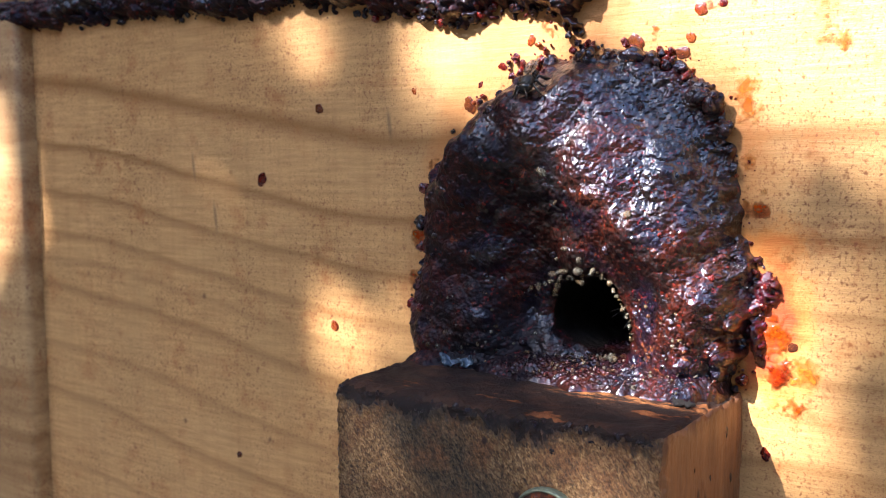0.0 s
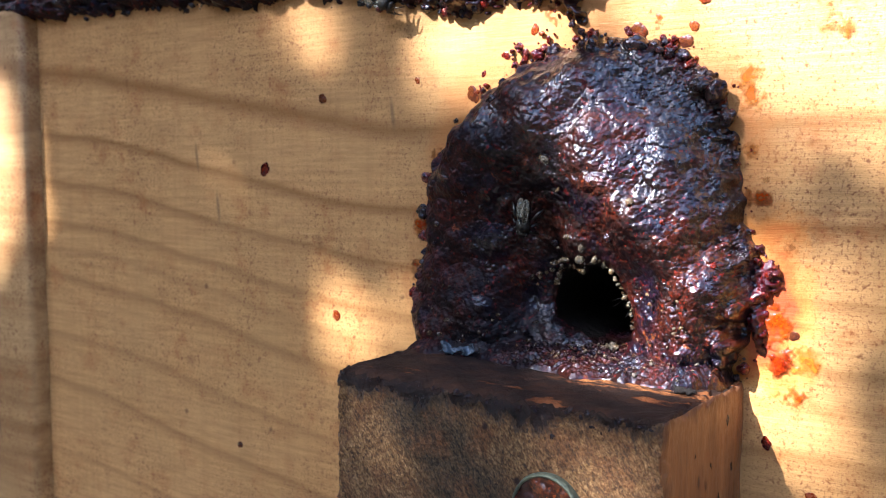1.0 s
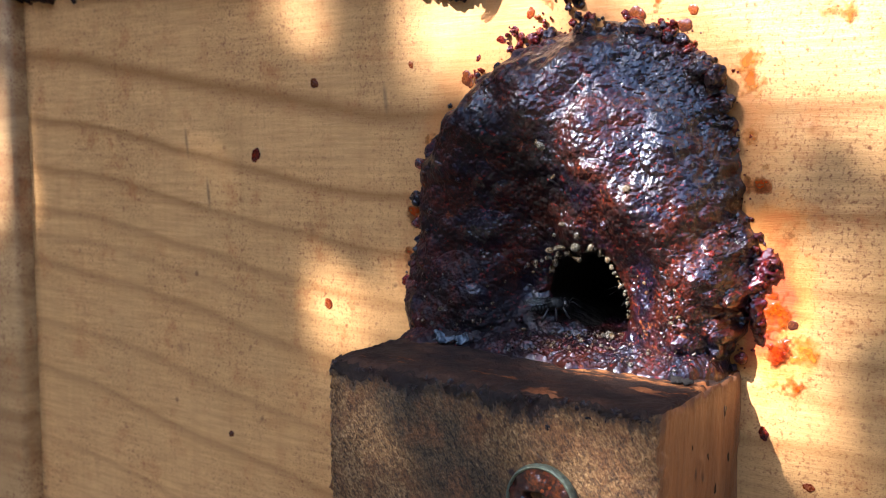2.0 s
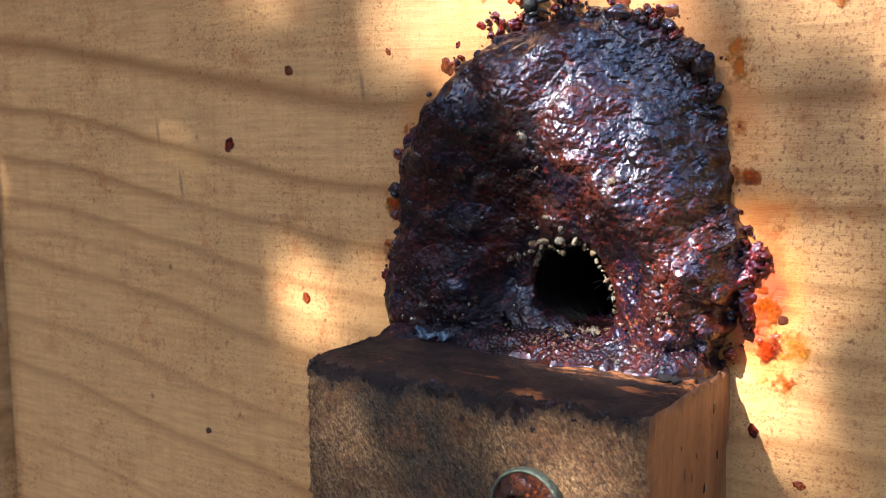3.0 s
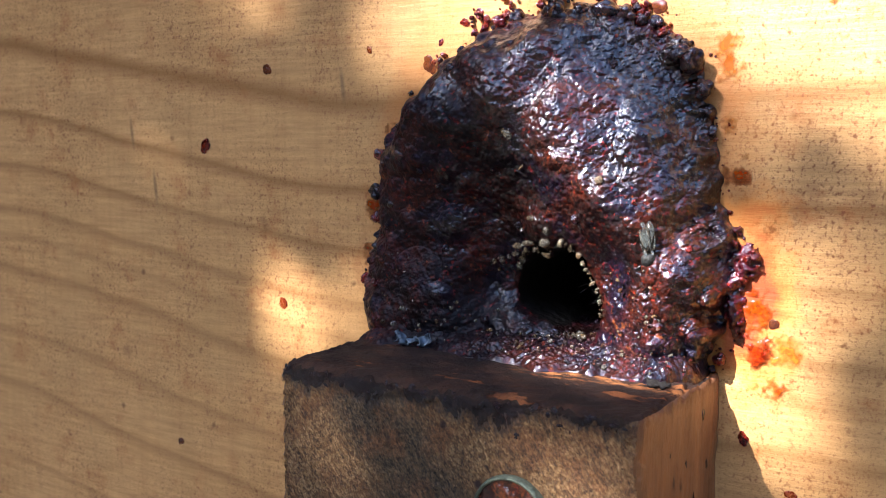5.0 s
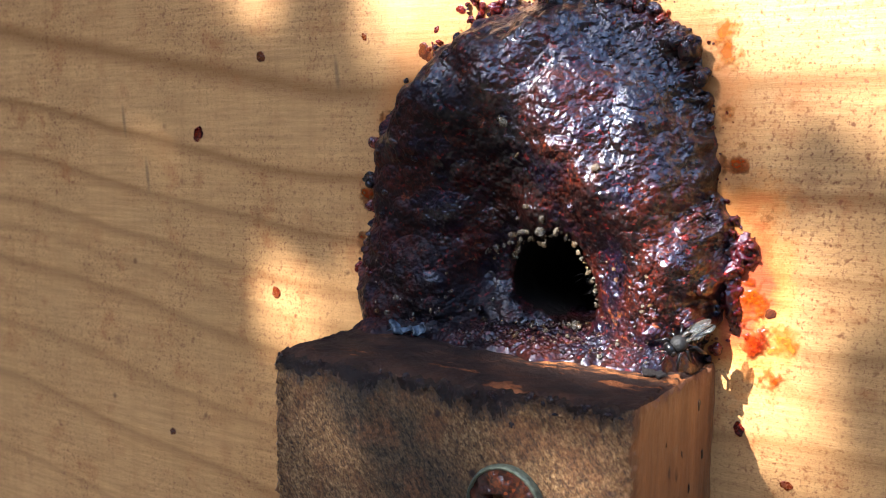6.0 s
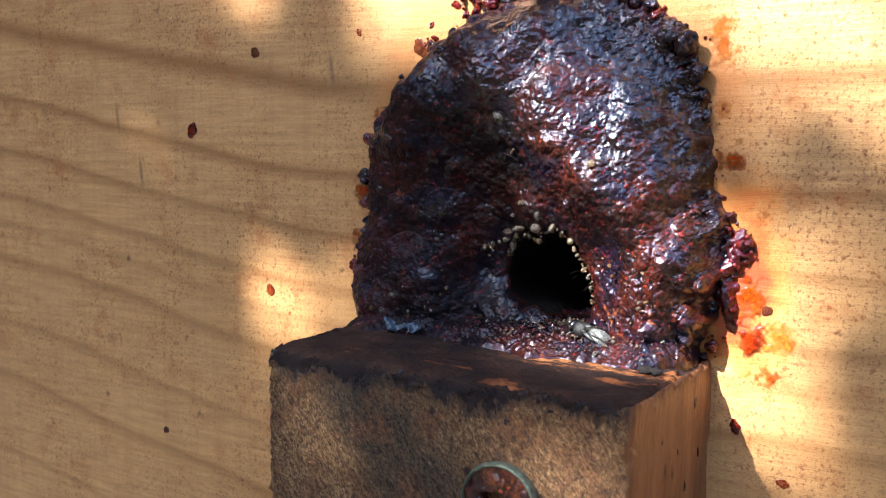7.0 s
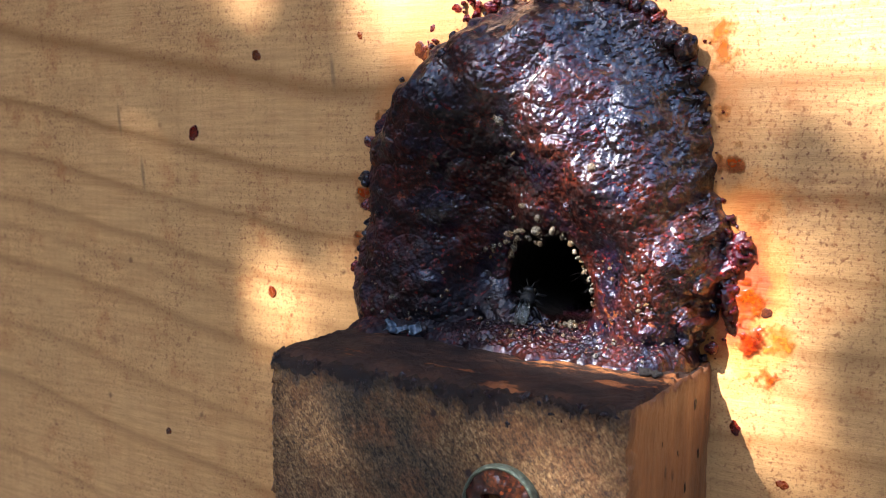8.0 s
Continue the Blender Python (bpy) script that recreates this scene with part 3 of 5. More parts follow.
def on_left(u, v):
    x, y = block_point(0, 1 - u)
    return worn(x, y, DEEP + (block_top_z(0, 1 - u) - DEEP) * v)


patch(NX, NY, on_top, 0)
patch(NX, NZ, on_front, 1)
patch(NY, NZ, on_right, 2)
patch(40, NZ, on_left, 2)
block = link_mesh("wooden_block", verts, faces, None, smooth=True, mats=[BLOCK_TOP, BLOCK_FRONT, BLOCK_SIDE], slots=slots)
tagged(block, "weathered wooden block with a resin-darkened top, screwed to the hive", "wooden block")

screw = empty("screw", "tarnished cross-head screw with amber resin in its recess", "screw", at=(0.555, -1.795, -0.90))
bm = bmesh.new()
profile = [(0.282, -0.004), (0.287, -0.026), (0.297, -0.032), (0.308, -0.022), (0.317, 0.02), (0.30, 0.1)]
rings = [[bm.verts.new((r * math.cos(k * math.tau / 64), y + 0.004 * noise.noise(Vector((math.cos(k * 0.098) * 6, y * 9, math.sin(k * 0.098) * 6))), r * math.sin(k * math.tau / 64))) for k in range(64)] for r, y in profile]
for a, b in zip(rings, rings[1:]):
    for k in range(64):
        bm.faces.new((a[k], b[k], b[(k + 1) % 64], a[(k + 1) % 64]))
part("head_rim", bm, STEEL, screw, "dull grey-green zinc rim")
bm = bmesh.new()
# resin has filled the head in an uneven ring round the cross recess
rings = []
for n, r in enumerate(np.linspace(0.286, 0.0, 16)):
    loop = []
    for k in range(64):
        a = k * math.tau / 64
        at = Vector((r * math.cos(a), 0, r * math.sin(a)))
        arm = 0.07 + 0.07 * max(0.0, math.cos(2 * (a + 0.3))) ** 2
        deep = 0.13 * min(max((arm - r) / 0.05 + 0.5, 0.0), 1.0)
        swell = 0.030 * noise.noise(at * 11 + Vector((2, 0, 5))) + 0.014 * noise.noise(at * 27) + 0.020 * math.sin(math.pi * min(r / 0.27, 1))
        loop.append(bm.verts.new((at.x, -0.012 - swell + deep, at.z)))
    rings.append(loop)
for a, b in zip(rings, rings[1:]):
    for k in range(64):
        bm.faces.new((a[k], b[k], b[(k + 1) % 64], a[(k + 1) % 64]))
bmesh.ops.remove_doubles(bm, verts=bm.verts[:], dist=0.0005)
part("cross_recess", bm, resin("amber_dark_resin", ((0.012, 0.003, 0.002), (0.05, 0.010, 0.003), (0.26, 0.06, 0.008), (0.02, 0.006, 0.006)), 0.1, 0.0003), screw, "dark amber resin round a black recess")

# ---- resin entrance: hood, apron, tunnel ----
OUTLINE = [(-1.85, -0.7), (-1.9, -0.1), (-2.0, 0.45), (-1.85, 1.0), (-1.80, 1.75), (-1.44, 2.19), (-1.09, 2.58), (-0.65, 2.90), (-0.1, 3.08), (0.5, 3.08), (0.95, 2.95), (1.25, 2.72), (1.42, 2.5), (1.5, 2.0), (1.62, 1.3), (1.74, 0.85), (1.68, 0.60), (1.60, 0.38), (1.54, 0.15), (1.48, -0.1), (1.4, -0.7)]
SWELLS = ((-0.9, 2.1, 0.38), (-0.20, 2.40, 0.20), (0.60, 1.52, 0.46), (0.25, 0.98, -0.27), (-1.3, 1.2, 0.05), (-1.2, 0.2, 0.27), (0.3, 0.2, -0.18), (1.2, 0.3, 0.17), (1.35, 1.6, -0.12), (1.0, 2.6, -0.23), (-1.1, 0.7, -0.12), (0.85, 1.45, 0.04))
KNOBS = ((0.50, 1.75, 0.03, 0.28), (0.95, 1.25, 0.07, 0.2), (-1.35, 1.05, 0.08, 0.22), (-0.75, 0.75, 0.07, 0.2), (1.3, 0.75, 0.08, 0.2), (-0.2, 2.35, 0.06, 0.22), (0.75, 1.75, -0.06, 0.14), (-1.2, 1.7, 0.06, 0.2), (-0.42, 0.60, -0.15, 0.28), (-0.25, 1.45, -0.13, 0.30), (0.05, 1.10, 0.10, 0.17), (-1.55, 1.3, 0.06, 0.12), (0.75, 2.3, 0.07, 0.14), (0.3, 2.15, 0.06, 0.12))


def hood_height(x, z):
    """How far the hood stands out from the wall, without its grit."""
    d = inside_depth(x, z, OUTLINE)
    d = d + 0.06 * smooth_noise(x, z, 5.0, 3) + 0.045 * smooth_noise(x, z, 11.0, 4)
    edge = 1 - (1 - np.clip(d / 0.42, 0, 1)) ** 2
    h = 0.35 + sum(a * np.exp(-((x - cx) ** 2 + (z - cz) ** 2) / (2 * 0.55**2)) for cx, cz, a in SWELLS)
    h = h + sum(a * np.exp(-((x - cx) ** 2 + (z - cz) ** 2) / (2 * w * w)) for cx, cz, a, w in KNOBS)
    return edge * h, d


def hood():
    step = 0.006
    xs, zs = np.arange(-2.2, 1.95, step), np.arange(-0.06, 3.25, step)
    x, z = np.meshgrid(xs, zs)
    h, d = hood_height(x, z)
    soft = np.clip(d / 0.05, 0, 1)
    lump = 0.06 * smooth_noise(x, z, 3.2, 11) + 0.014 * smooth_noise(x, z, 7.0, 12) + 0.009 * smooth_noise(x, z, 15.0, 13) + 0.007 * smooth_noise(x, z, 31.0, 14)
    grit = pimples(x, z, 75, 0.10, 0.24, 20, 0.32) + pimples(x, z, 380, 0.05, 0.13, 21, 0.28) + pimples(x, z, 3000, 0.018, 0.045, 22, 0.22) + pimples(x, z, 22000, 0.010, 0.021, 23, 0.5)
    calm = 0.55 + 0.45 * np.clip(smooth_noise(x, z, 1.4, 15) + 0.5, 0, 1)
    h = h + soft * (lump + grit * calm * 0.8 * (1 + 1.8 * np.clip(1 - d / 0.3, 0, 1))) - np.where(d < 0, 0.06, 0)
    h = np.where(d > 0, np.maximum(h, np.minimum(0.5 * d, 0.03) + 0.3 * grit), h)
    hole = inside_depth(x, z, HOLE) + 0.018 * smooth_noise(x, z, 17.0, 31)
    h = h - 0.10 * np.exp(-np.clip(-hole, 0, 9) / 0.05) * (hole < 0.06)
    verts = np.stack([x, -h, z], -1).reshape(-1, 3)
    keep = (d > -0.015) & (hole < 0)
    keep = keep[:-1, :-1] & keep[1:, :-1] & keep[:-1, 1:] & keep[1:, 1:]
    return used_only(verts, sheet_faces(keep, *x.shape))


APRON_EDGE = ((-1.9, 0.5), (-1.4, 0.74), (-0.8, 0.66), (0.3, 0.84), (0.9, 0.72), (1.25, 0.70), (1.45, 0.5), (1.6, 0.1))


def apron_height(x, y):
    f = np.interp(x, [p[0] for p in APRON_EDGE], [p[1] for p in APRON_EDGE]) + 0.06 * smooth_noise(x, y, 4.0, 41) + 0.04 * smooth_noise(x, y, 10.0, 42)
    d = np.minimum(f + y, np.minimum(x + 1.72, 1.53 - x))
    rise = 1 - (1 - np.clip(d / 0.25, 0, 1)) ** 2
    return rise * (0.05 + 0.13 * np.clip(1 + y / 0.8, 0, 1) + 0.05 * np.clip(np.abs(x) - 0.7, 0, 1)), d


def apron():
    step = 0.006
    xs, ys = np.arange(-1.75, 1.62, step), np.arange(-1.02, 0.80, step)
    x, y = np.meshgrid(xs, ys)
    h, d = apron_height(x, y)
    soft = np.clip(d / 0.04, 0, 1)
    h = h + soft * (0.02 * smooth_noise(x, y, 6.0, 51) + 0.012 * smooth_noise(x, y, 16.0, 52) + 0.7 * (pimples(x, y, 200, 0.03, 0.07, 53, 0.45) + pimples(x, y, 9000, 0.010, 0.028, 54, 1.0)))
    verts = np.stack([x, y, h - 0.10 * np.clip(-d / 0.03, 0, 1) - 0.005 * (x > 1)], -1).reshape(-1, 3)
    keep = (d > -0.03) & ((y < 0.01) | ((x > -0.36) & (x < 0.66)))
    keep = keep[:-1, :-1] & keep[1:, :-1] & keep[:-1, 1:] & keep[1:, 1:]
    return used_only(verts, sheet_faces(keep, *x.shape))


entrance = empty("resin_entrance", "dark glossy resin hood with a ragged hole, on pine", "bee entrance")
link_mesh("hood", *hood(), RESIN, entrance, "lumpy blackish red resin hood")
link_mesh("apron", *apron(), resin("gritty_resin", ((0.003, 0.001, 0.001), (0.017, 0.004, 0.003), (0.06, 0.011, 0.006), (0.007, 0.005, 0.012)), 0.09, 0.0004), entrance, "gritty resin floor before the hole")
bm = bmesh.new()
loops = []
for k, y in enumerate((-0.04, 0.3, 0.9, 1.6, 2.4)):
    grow = (1.2, 1.18, 1.12, 1.2, 1.1)[k]
    pts = around(HOLE, grow)
    fine = []
    for (a, b), (c, e) in zip(pts, pts[1:] + pts[:1]):
        for s in (0, 0.5):
            fine.append((a + (c - a) * s, b + (e - b) * s))
    loops.append([bm.verts.new((a + 0.03 * noise.noise(Vector((a * 5, y * 4, b * 5))), y, b + 0.03 * noise.noise(Vector((a * 5, y * 4 + 9, b * 5))))) for a, b in fine])
for r0, r1 in zip(loops, loops[1:]):
    for k in range(len(r0)):
        bm.faces.new((r0[k], r0[(k + 1) % len(r0)], r1[(k + 1) % len(r0)], r1[k]))
bm.faces.new(loops[-1])
part("tunnel", bm, plain("tunnel_resin", (0.007, 0.004, 0.003), 0.75, 0.0, 8.0, 0.0004), entrance, "black resin-lined tunnel into the hive")

# lumps of resin round the rim of the hood, on shared meshes
LUMPS = []
for k in range(6):
    bm = bmesh.new()
    # several grains melted together
    pick = np.random.default_rng(300 + k)
    knobs = [(Vector(pick.normal(0, 1, 3)).normalized(), pick.uniform(0.35, 0.75), pick.uniform(0.12, 0.34)) for _ in range(13)]
    ball(bm, (0, 0, 0), (1.0, 1.0, 1.0), 4)
    for v in bm.verts:
        way = v.co.normalized()
        rise = max([a * math.sqrt(max(0.0, 1 - (way.angle(q) / w) ** 2)) for q, w, a in knobs])
        v.co = Vector((way.x, way.y * 0.85, way.z * (1.0 + 0.1 * (k % 3)))) * (0.74 + rise + 0.10 * noise.noise(way * 2.2 + Vector((k, 0, 0))))
    ob = part("resin_lump", bm, RESIN_LUMP)
    LUMPS.append(ob.data)
    bpy.data.objects.remove(ob)


def lump_at(name, x, y, z, r, parent, mat, turn):
    src = LUMPS[int(turn * 7) % 6]
    key = src.name + mat.name
    me = LUMP_MESHES.get(key)
    if me is None:
        me = src.copy()
        me.materials.clear()
        me.materials.append(mat)
        LUMP_MESHES[key] = me
    ob = new(name, me)
    ob.parent = parent
    ob.location = Vector((x, y, z)) * U
    ob.scale = (r, r, r)
    ob.rotation_euler = (turn, turn * 1.7, turn * 2.3)
    return ob


LUMP_MESHES = {}


def surface_y(x, z):
    return -float(hood_height(np.array([[x]]), np.array([[z]]))[0][0, 0])


ends = list(zip(OUTLINE[2:-2], OUTLINE[3:-1]))
for k in range(110):
    (ax, az), (bx, bz) = ends[k % len(ends)] if k < 60 else ends[int(rng.integers(0, len(ends)))]
    s = rng.random()
    out = rng.normal(-0.05, 0.03)
    x, z = ax + (bx - ax) * s, az + (bz - az) * s
    nx, nz = (bz - az), -(bx - ax)
    ln = math.hypot(nx, nz)
    x, z = x - nx / ln * out, z - nz / ln * out
    r = 0.022 + 0.05 * rng.random() ** 2
    if x < -0.9:
        r *= 0.6
    redness = rng.random() < (0.5 if (z > 2.7 or (x > 1.2 and z < 1.6)) else 0.08)
    lump_at("resin_lump", x, -r * 0.5, z, r, entrance, RESIN_RED if redness else RESIN_LUMP, rng.random() * 6).scale = (r * rng.uniform(0.7, 1.5), r, r * rng.uniform(0.6, 1.2))
for x, z, r, y in ((1.33, 2.56, 0.125, -0.12), (1.22, 2.62, 0.09, -0.15), (1.42, 2.33, 0.085, -0.1), (-1.80, 1.77, 0.075, -0.1), (-1.80, 1.4, 0.09, -0.14), (-1.76, 1.15, 0.075, -0.2), (-1.98, 0.52, 0.07, -0.08), (0.02, 3.05, 0.09, -0.09), (0.12, 3.0, 0.12, -0.14), (0.55, 3.0, 0.12, -0.1), (0.74, 2.98, 0.10, -0.08), (0.33, 3.02, 0.09, -0.1), (-0.3, 3.02, 0.08, -0.08), (-0.5, 3.0, 0.07, -0.06), (1.5, 0.22, 0.1, -0.12), (1.62, 0.1, 0.07, -0.06)):
    lump_at("resin_lump", x, y, z, r, entrance, RESIN_LUMP if r > 0.078 else RESIN_RED, x * 3 + z + 6)
for x, z, r in ((1.82, 0.95, 0.05), (1.78, 0.78, 0.04), (1.70, 1.08, 0.035), (1.90, 0.90, 0.02)):
    lump_at("resin_lump", x, -0.06, z, r, entrance, RESIN_RED, x * 5 + z)

for k in range(150):
    (ax, az), (bx, bz) = ends[int(rng.integers(0, len(ends)))]
    q = rng.random()
    x, z = ax + (bx - ax) * q, az + (bz - az) * q
    ln = math.hypot(bz - az, bx - ax)
    out = abs(rng.normal(0.0, 0.07)) - 0.03
    x, z = x - (bz - az) / ln * out, z + (bx - ax) / ln * out
    r = 0.008 + 0.024 * rng.random() ** 2.2
    lump_at("resin_lump", x, -r * 0.3 - max(-out, 0) * 1.5, z, r, entrance, (RESIN_LUMP, RESIN_RED, DROP_BROWN, DROP_ORANGE, RESIN_RED)[int(rng.integers(5))], rng.random() * 6)

# blue-black nodules set in the hood
for k in range(70):
    x, z = rng.uniform(-1.7, 1.5), rng.uniform(0.25, 2.95)
    deep, hole = (float(inside_depth(np.array([[x]]), np.array([[z]]), o)[0, 0]) for o in (OUTLINE, HOLE))
    if deep > 0.12 and hole < -0.25:
        r = 0.025 + 0.035 * rng.random() ** 2
        lump_at("resin_lump", x, surface_y(x, z) + 0.01, z, r, entrance, RESIN_LUMP if k % 9 else RESIN_RED, rng.random() * 6)
# clusters of wine-red and amber beads along the top of the hood
for cx, cz, wide, count in ((-0.75, 3.00, 0.12, 9), (-0.42, 3.07, 0.16, 14), (0.02, 3.13, 0.10, 13), (0.5, 3.09, 0.09, 9), (0.86, 3.03, 0.10, 9), (-1.15, 2.72, 0.08, 5)):
    for k in range(int(count * 1.5)):
        r = 0.012 + 0.034 * rng.random() ** 1.8
        x, z = cx + rng.normal(0, wide * 0.55), cz + rng.normal(0, wide * 0.5)
        lump_at("resin_lump", x, -r * 0.4 - 0.03 * rng.random(), z, r, entrance, (RESIN_RED, RESIN_RED, RESIN_RED, DROP_ORANGE, RESIN_LUMP)[int(rng.integers(5))], rng.random() * 6)

for k in range(50):
    u = rng.random() ** 0.8
    x, y = block_point(u, 0)
    r = 0.010 + 0.026 * rng.random() ** 2
    drop = rng.exponential(0.05)
    lump_at("resin_lump", x, y + 0.01, block_top_z(u, 0) - 0.02 - drop, r, block, RESIN_LUMP, rng.random() * 6).scale = (r * 1.3, r * 0.6, r)

# dark lumps added as the shade in the cleft at the hood's right foot
for k in range(9):
    x, y = rng.uniform(1.42, 1.56), -rng.uniform(0.0, 0.30)
    lump_at("resin_lump", x, y, rng.uniform(0.0, 0.75) * (1 + y * 1.5), 0.015 + 0.03 * rng.random() ** 1.5, entrance, RESIN_LUMP, rng.random() * 6)

# pale wax grains on the ragged edge of the hole and crumbs on the floor before it
GRAIN = []
for k in range(4):
    # a rounded bead of wax
    bm = ball(bmesh.new(), (0, 0, 0), (1.0, 0.9, 1.0 + 0.12 * k), 3, 0.16, 20 + k * 2.1)
    ob = part("wax_grain", bm, CREAM, entrance)
    GRAIN.append(ob.data)
    bpy.data.objects.remove(ob)
GRIT = []
for k in range(4):
    bm = ball(bmesh.new(), (0, 0, 0), (1, 0.8, 0.9), 1, 0.5, 40 + k * 2.1)
    ob = part("crumb", bm, PINKISH, entrance)
    GRIT.append(ob.data)
    bpy.data.objects.remove(ob)


def strew(name, data, at, r, parent):
    ob = new(name, data)
    ob.parent = parent
    ob.location = Vector(at) * U
    ob.scale = [r * rng.uniform(0.6, 1.35) for _ in range(3)]
    ob.rotation_euler = (rng.random() * 6, rng.random() * 6, rng.random() * 6)
    return ob


rim_of_hole = HOLE[1:11]
spans = [math.dist(p, q) for p, q in zip(rim_of_hole, rim_of_hole[1:])]
along = np.concatenate([[0], np.cumsum(spans)])
for k in range(62):
    # beads line the rim, here and there two deep
    q = (k + rng.uniform(-0.6, 0.6)) / 62 * along[-1]
    x, z = (float(np.interp(q, along, [p[j] for p in rim_of_hole])) for j in (0, 1))
    out = 1.01 + abs(rng.normal(0.0, 0.045)) + (0.10 if k % 7 == 3 else 0.0)
    x, z = MID[0] + (x - MID[0]) * out, MID[1] + (z - MID[1]) * out
    r = (0.007 + 0.026 * rng.random() ** 1.8) * (0.75 if x > 0.5 else 1.0)
    strew("wax_grain", GRAIN[int(rng.integers(4))], (x, surface_y(x, z) + 0.05 - rng.random() * 0.05, z), r, entrance)
for x, z, r in ((-0.45, 0.80, 0.03), (-0.38, 0.82, 0.04), (-0.31, 0.85, 0.035), (-0.25, 0.88, 0.045), (-0.20, 0.96, 0.04), (0.05, 1.235, 0.045), (0.19, 1.13, 0.05), (0.14, 1.02, 0.04), (-0.05, 1.0, 0.05), (-0.11, 0.99, 0.035), (0.30, 1.03, 0.05), (-0.055, 1.958, 0.05), (-0.09, 1.99, 0.03), (0.76, 1.59, 0.045), (0.02, 1.68, 0.03), (-0.1, 1.12, 0.03)):
    strew("wax_grain", GRAIN[int(rng.integers(4))], (x, surface_y(x, z) - 0.04, z), r * 0.8, entrance)
for k in range(380):
    x = float(np.clip(rng.normal(0.35, 0.65), -1.5, 1.45))
    y = -rng.uniform(0.05, 0.72)
    h, d = apron_height(np.array([[x]]), np.array([[y]]))
    if d[0, 0] > 0.02:
        pale = rng.random() < 0.16
        strew("wax_grain" if pale else "crumb", (GRAIN if pale else GRIT)[k % 4], (x, y, h[0, 0] + 0.03), 0.007 + 0.018 * rng.random() ** 2.5, entrance)
for x, y, r in ((0.42, -0.2, 0.03), (0.46, -0.21, 0.026), (0.39, -0.23, 0.028), (0.44, -0.26, 0.022), (0.40, -0.17, 0.02), (0.36, -0.20, 0.02), (0.43, -0.16, 0.024), (0.34, -0.25, 0.018), (0.48, -0.25, 0.016)):
    strew("wax_grain", GRAIN[int(x * 100) % 4], (x, y, float(apron_height(np.array([[x]]), np.array([[y]]))[0][0, 0]) + 0.05), r, entrance)

for k in range(230):
    x, z = rng.uniform(-1.5, 1.3), 0.15 + 0.75 * rng.random() ** 1.5
    deep, hole = (float(inside_depth(np.array([[x]]), np.array([[z]]), o)[0, 0]) for o in (OUTLINE, HOLE))
    if deep > 0.1 and hole < -0.04:
        pale = rng.random() < (0.5 if x < 0.2 else 0.25)
        strew("wax_grain" if pale else "crumb", (GRAIN if pale else GRIT)[k % 4], (x, surface_y(x, z) - 0.065 - 0.02 * rng.random(), z), 0.007 + 0.016 * rng.random() ** 2.0, entrance)


def film_scrap():
    """A crinkled strip of clear blue-white film stuck in the foot of the hood."""
    verts, faces = [], []
    for i in range(37):
        u = i / 36
        for j in range(7):
            w = j / 6
            fold = 0.022 * math.sin(u * 23 + w * 2.0) + 0.014 * math.sin(u * 41 + 1.3)
            verts.append((-1.22 + 0.36 * u + 0.02 * math.sin(w * 5), -0.70 + 0.10 * u - 0.05 * (1 - w) + fold, 0.04 + (0.07 + 0.03 * math.sin(u * 9)) * w + 0.02 * math.sin(u * 14)))
    for i in range(36):
        for j in range(6):
            k = i * 7 + j
            faces.append((k, k + 7, k + 8, k + 1))
    ob = link_mesh("film_scrap", verts, faces, FILM)
    thick = ob.modifiers.new("thickness", "SOLIDIFY")
    thick.thickness = 0.00006
    return tagged(ob, "crinkled blue-white scrap of film stuck in the resin", "scrap")


film_scrap()


def wood_splinter():
    """A dark flake of bark lying on the block, its edge turned up."""
    verts, faces = [], []
    for i in range(15):
        u = i / 14
        for j in range(5):
            w = j / 4 - 0.5
            wide = 0.075 * math.sin(math.pi * (0.12 + 0.8 * u)) * (1 + 0.4 * math.sin(u * 19))
            verts.append((1.24 + 0.20 * u, -0.78 - 0.03 * u + w * wide * 0.8, 0.020 + 0.03 * w + 0.025 * noise.noise(Vector((u * 6, w * 3, 2.0)))))
    for i in range(14):
        for j in range(4):
            k = i * 5 + j
            faces.append((k, k + 5, k + 6, k + 1))
    ob = link_mesh("wood_splinter", verts, faces, plain("dark_bark", (0.008, 0.004, 0.003), 0.85, 0.0, 18.0, 0.0002))
    thick = ob.modifiers.new("thickness", "SOLIDIFY")
    thick.thickness = 0.0003
    return tagged(ob, "dark splinter of bark lying on the wooden block", "splinter")


wood_splinter()
for y, z, r in ((-0.39, -0.30, 0.045), (-0.75, -0.62, 0.03), (-0.25, -0.75, 0.03), (-1.1, -0.45, 0.02), (-0.95, -0.85, 0.025), (-0.55, -0.95, 0.03)):
    x = block_point(1, 1 + y / 1.735)[0]
    ob = lump_at("resin_lump", x - 0.004, y, z, r, block, RESIN_LUMP, y * 7 + 20)
    ob.rotation_euler = (0, 0, 0)
    ob.scale = (r * 0.4, r * 0.75, r * 1.3)

# ---- resin along the joint of the box ----
SEAM = [(-12.5, 4.36), (-12.5, 4.2), (-9.6, 4.12), (-9.2, 4.02), (-7.0, 4.02), (-6.2, 3.95), (-4.6, 3.84), (-3.6, 3.9), (-2.5, 3.68), (-2.1, 3.64), (-1.7, 3.56), (-1.35, 3.45), (-1.0, 3.62), (-0.6, 3.5), (-0.35, 3.52), (-0.15, 3.3), (0.0, 3.2), (0.08, 3.3), (0.0, 3.5), (0.25, 3.68), (0.6, 3.95), (0.9, 4.3), (0.6, 4.5), (-5.0, 4.55)]


